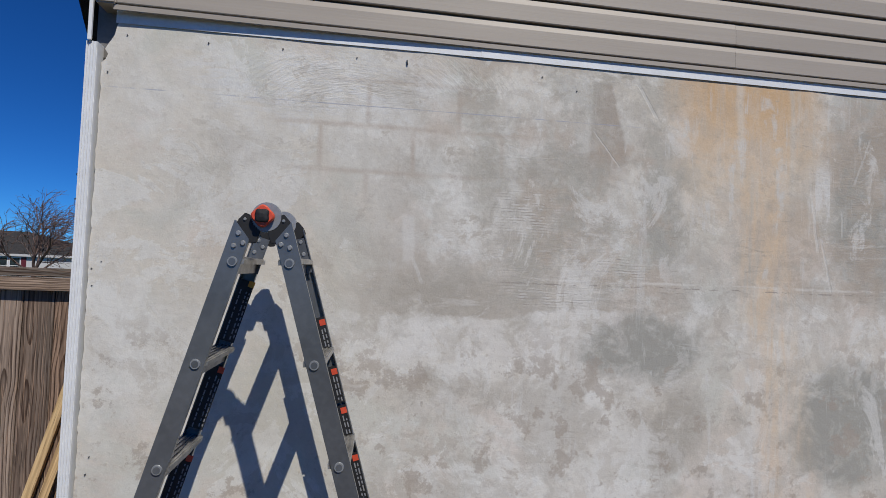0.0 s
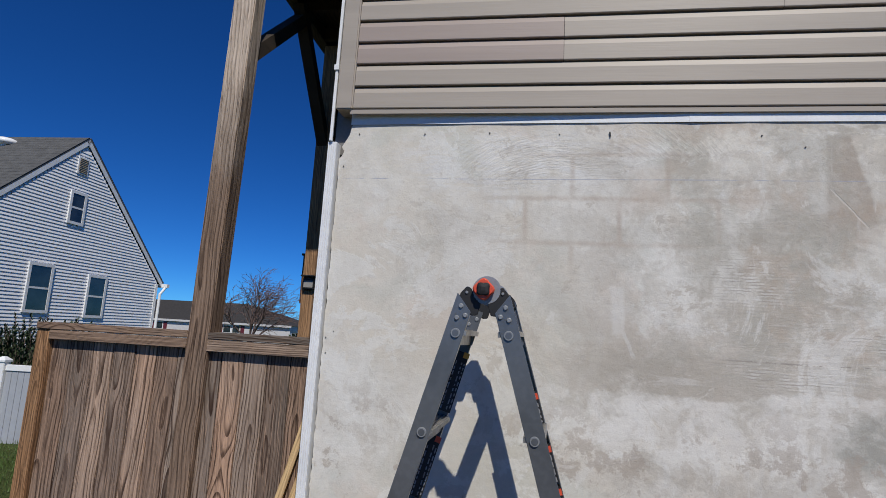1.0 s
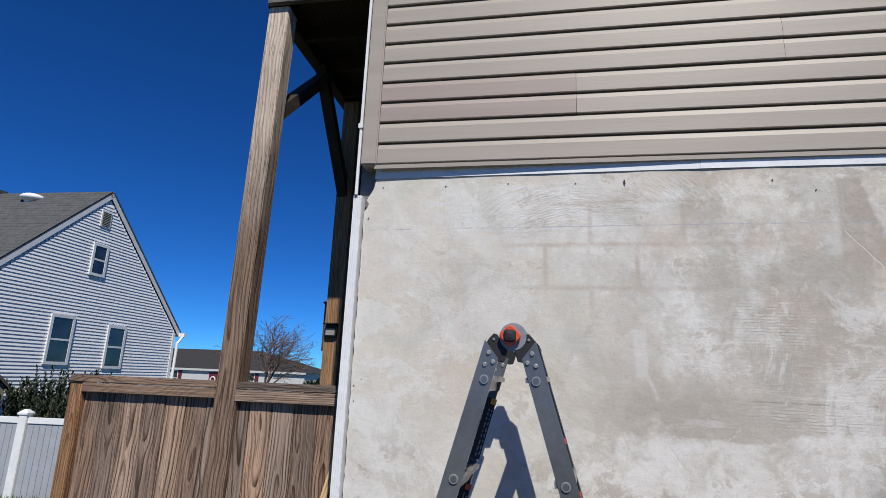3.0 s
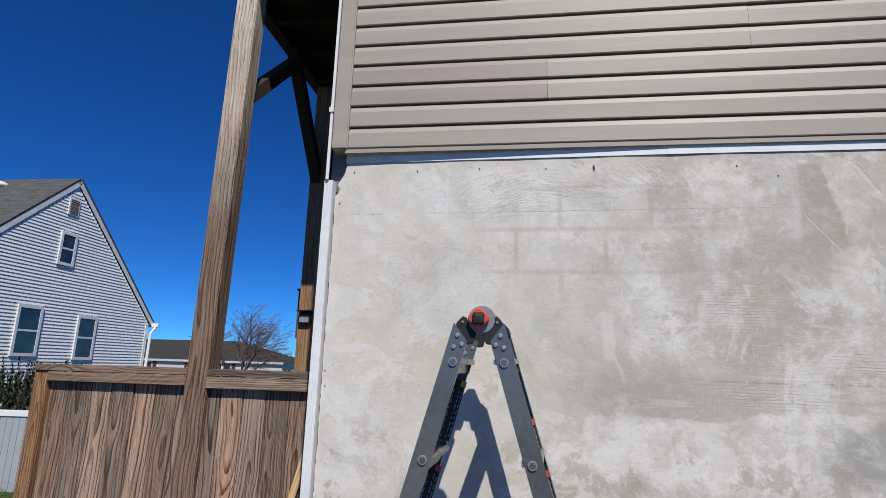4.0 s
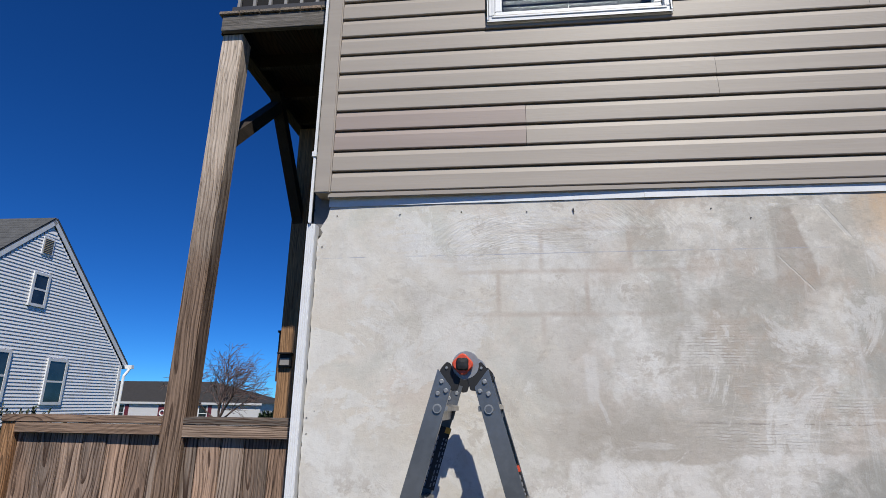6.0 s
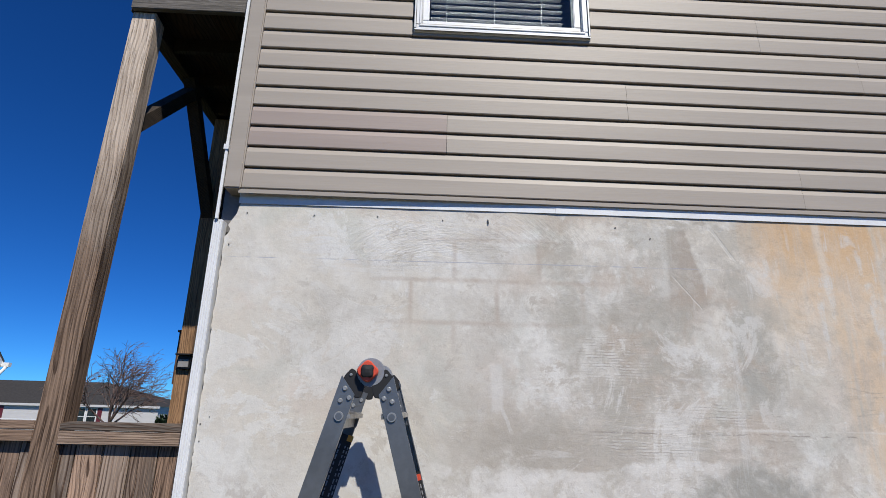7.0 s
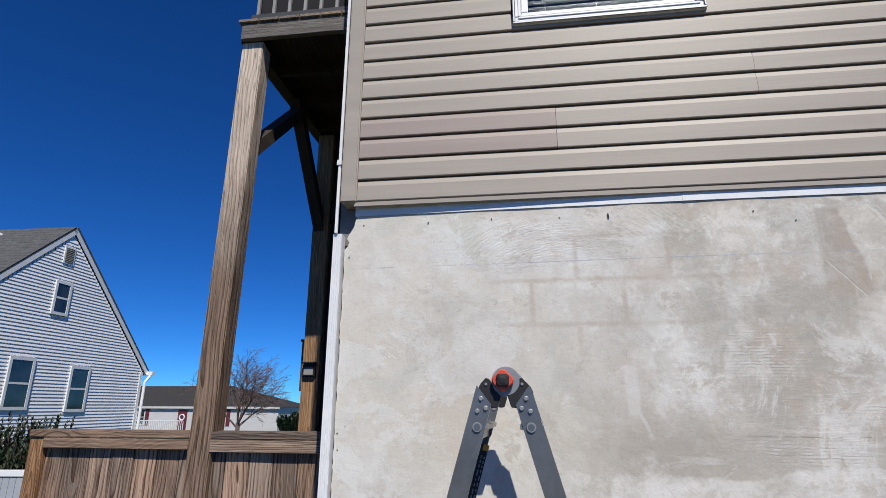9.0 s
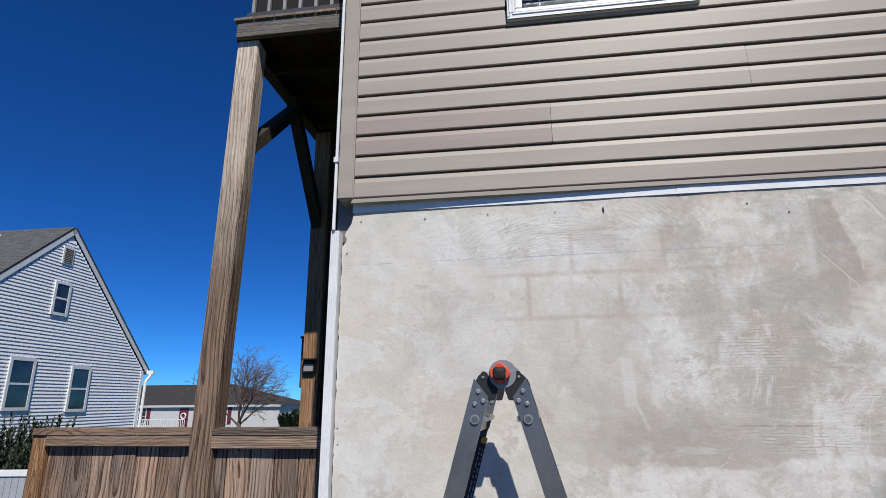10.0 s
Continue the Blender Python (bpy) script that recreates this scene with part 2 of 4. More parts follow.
    seam = (x - 2.155 - (2.72 - z) * 0.03 + f1 * 0.03).abs().step(0.006, 0.03, 1.0, 0.0) * z.step(2.2, 2.4)
    c = k.mix(c, (0.66, 0.60, 0.52), seam * 0.6)
    # pale lime runs and scraped streaks
    wide = x.step(0.7, 1.4)
    c = k.mix(c, (0.63, 0.62, 0.595), wide * streak.step(0.57, 0.66) * clump.step(0.40, 0.56) * 0.6)
    splash = k.noise(3.6, 9, 0.72, (1.0, 1.0, 0.75), shift=(13, 1, 4), distort=0.9).step(0.55, 0.61)
    c = k.mix(c, (0.69, 0.675, 0.64), x.step(0.45, 1.0) * (1.0 - band * 0.8) * splash * 0.55)
    c = k.mix(c, (0.66, 0.645, 0.615), blob(2.62, 2.12, 0.12, 0.22, 0.6, 0.2) * streak.step(0.45, 0.56) * 0.85)
    c = k.mix(c, (0.68, 0.665, 0.63), trowel.step(0.58, 0.66) * k.noise(1.3, 4, shift=(4, 4, 4)).step(0.50, 0.62) * 0.4)
    c = k.mix(c, (0.34, 0.30, 0.26), wide * sweep.step(0.60, 0.67) * mott.step(0.48, 0.6) * 0.5)
    teeth = (z * 480.0 + f1 * 9.0).sin().step(0.1, 0.7)
    rake = blob(1.22, 1.63, 0.24, 0.045, 0.5, 0.2).max(blob(1.08, 2.02, 0.16, 0.11, 0.5, 0.3)).max(blob(1.60, 1.80, 0.20, 0.06, 0.5, 0.3)).max(blob(0.35, 2.56, 0.3, 0.08, 0.7, 0.3) * 0.5)
    nick = k.noise(1.0, 4, 0.7, (14.0, 1.0, 60.0), shift=(3, 6, 2)).step(0.48, 0.56)
    c = k.mix(c, (0.29, 0.26, 0.235), rake * teeth * nick * 0.5)
    c = k.mix(c, (0.67, 0.655, 0.62), rake * (1.0 - teeth) * nick * 0.45)
    # scraped drip, thin gouges and a long horizontal float mark
    def stroke(ax, az, bx, bz, w):
        t = ((z - az) / (bz - az)).max(0.0).min(1.0)
        return (x - ax - t * (bx - ax) + f1 * 0.03).abs().step(w * 0.5, w, 1.0, 0.0) * z.step(min(az, bz) - 0.01, min(az, bz) + 0.02) * z.step(max(az, bz) + 0.01, max(az, bz) - 0.02)
    drip = stroke(0.548, 1.98, 0.555, 1.77, 0.034).max(stroke(0.57, 1.80, 0.62, 1.68, 0.010))
    gouge = stroke(2.90, 2.50, 2.80, 2.25, 0.008).max(stroke(2.57, 2.14, 2.60, 1.90, 0.010)).max(stroke(2.62, 1.95, 2.68, 1.70, 0.007)).max(stroke(1.40, 2.42, 1.53, 2.26, 0.006))
    gouge = gouge.max(stroke(1.62, 2.66, 1.72, 2.50, 0.014)).max(stroke(2.73, 2.12, 2.74, 1.98, 0.007))
    c = k.mix(c, (0.69, 0.68, 0.65), (drip * 0.42).max(gouge * 0.32) * mott.step(0.36, 0.46))
    mark = (z - 1.695 - w1 * 0.03).abs().step(0.0015, 0.005, 1.0, 0.0) * x.step(0.9, 1.1) * nick
    c = k.mix(c, (0.27, 0.245, 0.22), mark * 0.7)
    mark2 = (z - 1.715 - w2 * 0.03).abs().step(0.002, 0.010, 1.0, 0.0) * x.step(0.8, 1.2)
    c = k.mix(c, (0.68, 0.66, 0.62), mark2 * trowel.step(0.44, 0.56) * 0.5)
    # block joints ghosting through the coat
    bt = k.nt.nodes.new("ShaderNodeTexBrick")
    cmb = k.nt.nodes.new("ShaderNodeCombineXYZ")
    k.nt.links.new((x - 0.150 + 4.06 + f1 * 0.02).s, cmb.inputs[0])
    k.nt.links.new((z - 2.362 + 4.06 + f1 * 0.02).s, cmb.inputs[1])
    k.nt.links.new(cmb.outputs[0], bt.inputs["Vector"])
    for nm, v in (("Scale", 1.0), ("Mortar Size", 0.020), ("Mortar Smooth", 1.0), ("Brick Width", 0.406), ("Row Height", 0.203)):
        bt.inputs[nm].default_value = v
    joint = V(k.nt, bt.outputs["Fac"]) * blob(0.50, 2.34, 0.62, 0.30, 0.6, 0.4) * mott.step(0.38, 0.54, 0.25, 1.0)
    c = k.mix(c, (0.43, 0.355, 0.295), joint * 0.6)
    line = (z - 2.448 - x * 0.004 - w1 * 0.006).abs().step(0.0012, 0.0032, 1.0, 0.0) * x.step(1.75, 1.5)
    c = k.mix(c, (0.34, 0.36, 0.44), line * k.noise(1.0, 3, 0.6, (5.0, 1.0, 1.0), shift=(6, 1, 1)).step(0.38, 0.52) * 0.7)
    c = k.mix(c, (0.30, 0.26, 0.225), fine.step(0.55, 0.72) * 0.24)
    grit = k.noise(17.0, 8, 0.75, shift=(9, 9, 9))
    c = k.mix(c, (0.66, 0.64, 0.60), grit.step(0.54, 0.66) * x.step(0.2, 1.2, 0.20, 0.08))
    c = k.mix(c, (0.36, 0.32, 0.28), grit.step(0.46, 0.36) * side * 0.25)
    k.colour(c)
    comb = blob(0.25, 2.52, 0.42, 0.12, 0.6, 0.3).max(blob(1.25, 1.75, 0.45, 0.22, 0.6, 0.4)).max(blob(2.9, 2.1, 0.4, 0.5, 0.6, 0.3))
    # curved trowel strokes high on the coat
    dx, dz = x - 0.30, z - 2.06
    rr = (dx * dx + dz * dz).op("SQRT")
    cv = k.nt.nodes.new("ShaderNodeCombineXYZ")
    k.nt.links.new((rr * 75.0 + w1 * 4.0).s, cv.inputs[0])
    k.nt.links.new((dx / (dz.abs() + 0.2) * 9.0 + w2 * 3.0).s, cv.inputs[1])
    arcn = k.nt.nodes.new("ShaderNodeTexNoise")
    k.nt.links.new(cv.outputs[0], arcn.inputs["Vector"])
    arcn.inputs["Scale"].default_value, arcn.inputs["Detail"].default_value = 1.0, 4.0
    arc = V(k.nt, arcn.outputs[0]) * blob(0.10, 2.57, 0.36, 0.12, 0.6, 0.25).max(blob(0.75, 2.60, 0.35, 0.08, 0.7, 0.3) * 0.6)
    k.bump(mott * 1.0 + fine * 0.5 + trowel * 0.2 + sweep * (comb * 0.6 + 0.1) + grit * 0.7 + skim * 0.10 + arc * 1.6 - gouge * 0.4, 0.42, 0.006)
    return k.m


def siding_material(name, base):
    k = Mat(name, 0.5, spec=0.4)
    n1 = k.noise(1.0, 5, 0.6, (0.6, 6.0, 14.0), random=9.0).step(0.3, 0.7)
    n2 = k.noise(1.0, 4, 0.6, (3.0, 90.0, 140.0), random=9.0).step(0.3, 0.7)
    n3 = k.noise(1.3, 5, 0.6).step(0.35, 0.75)
    c = k.mix(tuple(v * 0.93 for v in base), tuple(v * 1.05 for v in base), n1)
    c = k.mix(c, tuple(v * 0.86 for v in base), n3 * 0.35)
    k.colour(k.mix(c, tuple(v * 0.9 for v in base), n2 * 0.3))
    k.bump(n2, 0.12, 0.001)
    return k.m


PARGE = parge_material()
TAN = siding_material("tan_vinyl", (0.385, 0.338, 0.288))
TAN_PINK = siding_material("tan_vinyl_faded", (0.355, 0.290, 0.255))
WHITE = plain("white_vinyl", (0.78, 0.79, 0.80), 0.4, vary=0.06)
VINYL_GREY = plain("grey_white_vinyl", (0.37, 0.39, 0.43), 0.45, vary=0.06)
RECESS_SHADE = plain("recess_shade_grey", (0.19, 0.18, 0.17), 0.5, 0.0)
BLOCK = plain("grey_block", (0.30, 0.29, 0.28), 0.9)
GAP = plain("dark_sheathing", (0.06, 0.06, 0.065), 0.9)
FENCE = wood("fence_wood", (0.52, 0.34, 0.235), (0.29, 0.17, 0.11), (0.045, 0.022, 0.014), 0.50, ring=72.0, warm=0.75)
CAP = wood("cap_wood", (0.37, 0.255, 0.18), (0.26, 0.17, 0.12), (0.085, 0.05, 0.033), 0.7, axis=0, warm=0.1)
POST = wood("post_wood", (0.36, 0.24, 0.165), (0.21, 0.13, 0.085), (0.045, 0.024, 0.015), 0.35, ring=68.0, stretch=0.10, ink=0.85, warm=0.0, pale_top=(2.7, 4.2))
POST_FAR = wood("shaded_post_wood", (0.46, 0.27, 0.14), (0.33, 0.18, 0.09), (0.08, 0.04, 0.02), 0.15, ring=80.0, ink=0.8, warm=0.2)
DECKX = wood("deck_wood_across", (0.27, 0.255, 0.24), (0.22, 0.21, 0.195), (0.10, 0.092, 0.085), 0.5, axis=0, ink=0.6, warm=0.0)
# deck framing wood, near black: the shade below the deck is in its colour
SHADE_WOOD = wood("shade_darkened_wood", (0.075, 0.058, 0.045), (0.05, 0.04, 0.03), (0.02, 0.015, 0.012), 0.0, axis=1)
DECKY = wood("deck_wood_along", (0.33, 0.27, 0.21), (0.25, 0.20, 0.15), (0.12, 0.09, 0.07), 0.6, axis=1)
FRESH = wood("fresh_wood", (0.74, 0.54, 0.30), (0.66, 0.45, 0.23), (0.42, 0.25, 0.12), 0.0, ring=110.0, ink=0.5, warm=0.1)
ALU = plain("grey_rail", (0.155, 0.165, 0.18), 0.28, 0.4, 0.16, 3.0)
ALU_BRIGHT = plain("bright_aluminium", (0.36, 0.35, 0.33), 0.34, 0.5, 0.30, 20.0)
DISC = plain("cast_hinge", (0.33, 0.335, 0.35), 0.4, 0.3)
STEEL = plain("steel_rivet", (0.30, 0.31, 0.32), 0.35, 0.25)
BLACK = plain("black_plastic", (0.012, 0.012, 0.013), 0.6)
ORANGE = plain("orange_plastic", (0.66, 0.085, 0.04), 0.4)
LABEL_WHITE = plain("label_white", (0.26, 0.26, 0.27), 0.5)
LABEL_YELLOW = plain("label_amber", (0.75, 0.35, 0.04), 0.5)
BACKING = plain("dark_backing", (0.012, 0.012, 0.014), 0.95)
RAILDARK = plain("dark_railing", (0.055, 0.055, 0.06), 0.5)
RAILGREY = plain("grey_baluster", (0.30, 0.29, 0.28), 0.5)
FAR_WHITE = siding_material("pale_siding", (0.88, 0.88, 0.90))
FAR_GREY = siding_material("pale_grey_siding", (0.58, 0.57, 0.57))
MAROON = plain("maroon_paint", (0.13, 0.02, 0.03), 0.5)
OLIVE = siding_material("olive_siding", (0.13, 0.12, 0.085))
VENTBR = plain("louvre_tan", (0.36, 0.30, 0.22), 0.6)
BARK = plain("bark", (0.15, 0.10, 0.09), 0.9, vary=0.3)
NEEDLE = plain("needle_green", (0.035, 0.06, 0.022), 0.7, vary=0.35)
GRASSLEAF = plain("grass_blade", (0.08, 0.14, 0.03), 0.7, vary=0.3)


def shingle_material(name, base):
    k = Mat(name, 0.95, spec=0.15)
    a = k.noise(1.0, 3, 0.6, (5.0, 5.0, 5.0)).step(0.3, 0.7)
    b = k.noise(30.0, 3, 0.7).step(0.3, 0.7)
    k.colour(k.mix(tuple(v * 0.7 for v in base), tuple(v * 1.25 for v in base), a * 0.5 + b * 0.5))
    k.bump(b, 0.4, 0.01)
    return k.m


SHINGLE = shingle_material("grey_shingle", (0.095, 0.097, 0.10))
SHINGLE_DARK = shingle_material("dark_shingle", (0.045, 0.043, 0.043))


def ground_material():
    k = Mat("lawn", 0.95, spec=0.1)
    a = k.noise(0.5, 6, 0.6).step(0.3, 0.7)
    b = k.noise(22.0, 5, 0.7).step(0.35, 0.7)
    c = k.mix((0.075, 0.11, 0.028), (0.12, 0.13, 0.05), a)
    c = k.mix(c, (0.03, 0.05, 0.012), b * 0.6)
    x, y, z = k.xyz()
    # unseen bare ground by the house, added for its warm bounce on the wall
    yard = (x + a * 0.6).step(-2.6, -1.8) * (y + a * 0.6).step(3.2, 2.4) * (y + a).step(-7.0, -5.0)
    bounce_soil = k.mix((0.13, 0.10, 0.07), (0.19, 0.15, 0.11), k.noise(3.0, 8, 0.7).step(0.35, 0.65))
    k.colour(k.mix(c, bounce_soil, yard))
    k.bump(b, 0.8, 0.03)
    return k.m


LAWN = ground_material()


def glass_material():
    k = Mat("window_glass", 0.03, spec=0.6)
    k.b.inputs["Base Color"].default_value = (0.85, 0.9, 0.92, 1)
    k.b.inputs["Transmission Weight"].default_value = 1.0
    k.b.inputs["IOR"].default_value = 1.45
    return k.m


GLASS = glass_material()
DARKROOM = plain("dark_room", (0.22, 0.23, 0.25), 0.8)
BLIND = plain("white_blind", (0.54, 0.55, 0.57), 0.5)


# ---- mesh helpers ----
def finish(bm, name, mat, parent=None, bevel=0.0, smooth=False):
    bmesh.ops.recalc_face_normals(bm, faces=bm.faces)
    if bevel:
        bmesh.ops.bevel(bm, geom=list(bm.edges), offset=bevel, segments=2, affect="EDGES", clamp_overlap=True)
    me = bpy.data.meshes.new(name)
    bm.to_mesh(me)
    bm.free()
    if smooth:
        for p in me.polygons:
            p.use_smooth = True
    me.materials.append(mat)
    ob = new(name, me)
    ob.parent = parent
    return ob


def part(name, bm, mat, parent=None, label="", bevel=0.0, smooth=False):
    ob = finish(bm, name, mat, parent, bevel, smooth)
    return tagged(ob, label) if label else ob


CUBE = [(-1, -1, -1), (1, -1, -1), (1, 1, -1), (-1, 1, -1), (-1, -1, 1), (1, -1, 1), (1, 1, 1), (-1, 1, 1)]
SIDES = [(3, 2, 1, 0), (4, 5, 6, 7), (0, 1, 5, 4), (1, 2, 6, 5), (2, 3, 7, 6), (3, 0, 4, 7)]


def box(x0, x1, y0, y1, z0, z1, bm=None, m=None):
    bm = bm or bmesh.new()
    c = Vector(((x0 + x1) / 2, (y0 + y1) / 2, (z0 + z1) / 2))
    h = Vector((abs(x1 - x0) / 2, abs(y1 - y0) / 2, abs(z1 - z0) / 2))
    vs = []
    for k in CUBE:
        p = c + Vector((k[0] * h.x, k[1] * h.y, k[2] * h.z))
        vs.append(bm.verts.new(m @ p if m else p))
    for f in SIDES:
        bm.faces.new([vs[i] for i in f])
    return bm


def bar(a, b, w, d, bm=None):
    """A squared bar from a to b, w wide across and d deep in y."""
    a, b = Vector(a), Vector(b)
    z = (b - a).normalized()
    y = Vector((0, 1, 0))
    y = (y - z * y.dot(z)).normalized()
    x = y.cross(z)
    m = Matrix(((x.x, y.x, z.x, 0), (x.y, y.y, z.y, 0), (x.z, y.z, z.z, 0), (0, 0, 0, 1)))
    n = (b - a).length / 2
    return box(-w / 2, w / 2, -d / 2, d / 2, -n, n, bm, Matrix.Translation((a + b) / 2) @ m)


def rod(a, b, r, r2=None, seg=14, bm=None):
    a, b = Vector(a), Vector(b)
    bm = bm or bmesh.new()
    r2 = r if r2 is None else r2
    q = (b - a).to_track_quat("Z", "Y").to_matrix()
    u, v = q.col[0], q.col[1]
    lo, hi = [], []
    for i in range(seg):
        t = 2 * math.pi * i / seg
        d = u * math.cos(t) + v * math.sin(t)
        lo.append(bm.verts.new(a + d * r))
        hi.append(bm.verts.new(b + d * r2))
    for i in range(seg):
        j = (i + 1) % seg
        bm.faces.new((lo[i], lo[j], hi[j], hi[i]))
    bm.faces.new(lo[::-1])
    bm.faces.new(hi)
    return bm


def prism(poly, y0, y1, bm=None, m=None):
    """Polygon of (x, z), drawn out from y0 to y1."""
    bm = bm or bmesh.new()
    m = m or Matrix()
    f = [bm.verts.new(m @ Vector((x, y0, z))) for x, z in poly]
    b = [bm.verts.new(m @ Vector((x, y1, z))) for x, z in poly]
    bm.faces.new(f)
    bm.faces.new(b[::-1])
    n = len(poly)
    for i in range(n):
        bm.faces.new((f[i], b[i], b[(i + 1) % n], f[(i + 1) % n]))
    return bm


def thing(name, label, category, group="", at=(0, 0, 0)):
    ob = new(name)
    ob.location = at
    ob.empty_display_size = 0.1
    return tagged(ob, label, category, group)


# ---- ground ----
SLOPE = 0.034


def ground_z(x, y):
    d = max(0.0, (-x * 0.55 + y * 0.83) - 2.5)
    return -SLOPE * min(d, 16.0) - 0.012 * min(max(d - 16.0, 0.0), 90.0)


def build_ground():
    bm = bmesh.new()
    xs = [-900, -300, -120] + [-80 + 2.5 * i for i in range(45)] + [60, 150, 400, 900]
    ys = [-900, -300, -80, -30] + [-10 + 2.5 * i for i in range(40)] + [120, 200, 400, 900]
    g = [[bm.verts.new((x, y, ground_z(x, y))) for x in xs] for y in ys]
    for j in range(len(ys) - 1):
        for i in range(len(xs) - 1):
            bm.faces.new((g[j][i], g[j][i + 1], g[j + 1][i + 1], g[j + 1][i]))
    ob = finish(bm, "ground", LAWN, smooth=True)
    tagged(ob, "mown green lawn falling gently away from the house", "lawn", kind="structure")


build_ground()

# ---- the house ----
CORNER, FACE, FOOT, TOPPARGE = -0.748, 2.45, -0.1, 2.722
RIGHT, BACK = 6.5, 11.0
SIDE = -0.69
PITCH = 0.1143
SID0, SIDY = 2.78, 2.405


def face_y(x):
    """The cement coat grows thicker away from the corner."""
    return FACE - 0.024 * min(1.0, max(0.0, (x + 0.7) / 1.55))


def build_foundation():
    bm = box(SIDE, RIGHT, FACE + 0.02, BACK, FOOT, 2.74)
    ob = finish(bm, "wall_foundation", BLOCK)
    tagged(ob, "tall concrete block foundation wall of the house", "wall", kind="structure")
    # the cement coat, with a ragged end at the corner
    bm = bmesh.new()
    rnd = random.Random(5)
    zs = [FOOT + (TOPPARGE - FOOT) * i / 140 for i in range(141)]
    left = []
    for i, zz in enumerate(zs):
        j = CORNER + 0.004 * noise.noise(Vector((zz * 9, 1, 0))) + rnd.uniform(-0.002, 0.002)
        if zz > 2.50:
            j += 0.060 * ((zz - 2.50) / 0.22) ** 1.6 + rnd.uniform(-0.009, 0.009) + 0.02 * noise.noise(Vector((zz * 30, 4, 0)))
        left.append(j)
    cols = 60
    front, rear = [], []
    for zz, lx in zip(zs, left):
        front.append([bm.verts.new((lx + (RIGHT - lx) * c / cols, face_y(lx + (RIGHT - lx) * c / cols) + 0.0035 * noise.noise(Vector((c * 0.5, zz * 2.2, 3))), zz)) for c in range(cols + 1)])
        rear.append(bm.verts.new((lx, FACE + 0.0185, zz)))
    for i in range(140):
        for c in range(cols):
            bm.faces.new((front[i][c], front[i][c + 1], front[i + 1][c + 1], front[i + 1][c]))
        bm.faces.new((front[i][0], front[i + 1][0], rear[i + 1], rear[i]))
    topback = [bm.verts.new((v.co.x, FACE + 0.0185, TOPPARGE)) for v in front[-1]]
    for c in range(cols):
        bm.faces.new((front[-1][c], front[-1][c + 1], topback[c + 1], topback[c]))
    bmesh.ops.recalc_face_normals(bm, faces=bm.faces)
    ob = finish(bm, "wall_parge_coat", PARGE, smooth=False)
    tagged(ob, "trowelled cream-grey cement coat with rust stain and blotches", "wall", kind="structure")
    # nail holes
    holes = [(-0.655, 2.666), (-0.332, 2.664), (-0.025, 2.668), (0.292, 2.660), (1.14, 2.650), (1.31, 2.60), (-0.735, 1.69), (-0.70, 1.72), (-0.722, 2.505), (-0.70, 0.93), (-0.71, 0.86), (-0.73, 1.62)]
    for hx, hz in holes:
        r = 0.0022 + 0.0014 * rnd.random()
        h = finish(rod((hx, face_y(hx) - 0.0045, hz), (hx, face_y(hx) + 0.006, hz), r, seg=8), "nail_hole", GAP, ob)
    finish(bar((0.515, face_y(0.5) - 0.0045, 2.648), (0.512, face_y(0.5) - 0.0045, 2.669), 0.005, 0.005), "nail_hole", GAP, ob)


build_foundation()


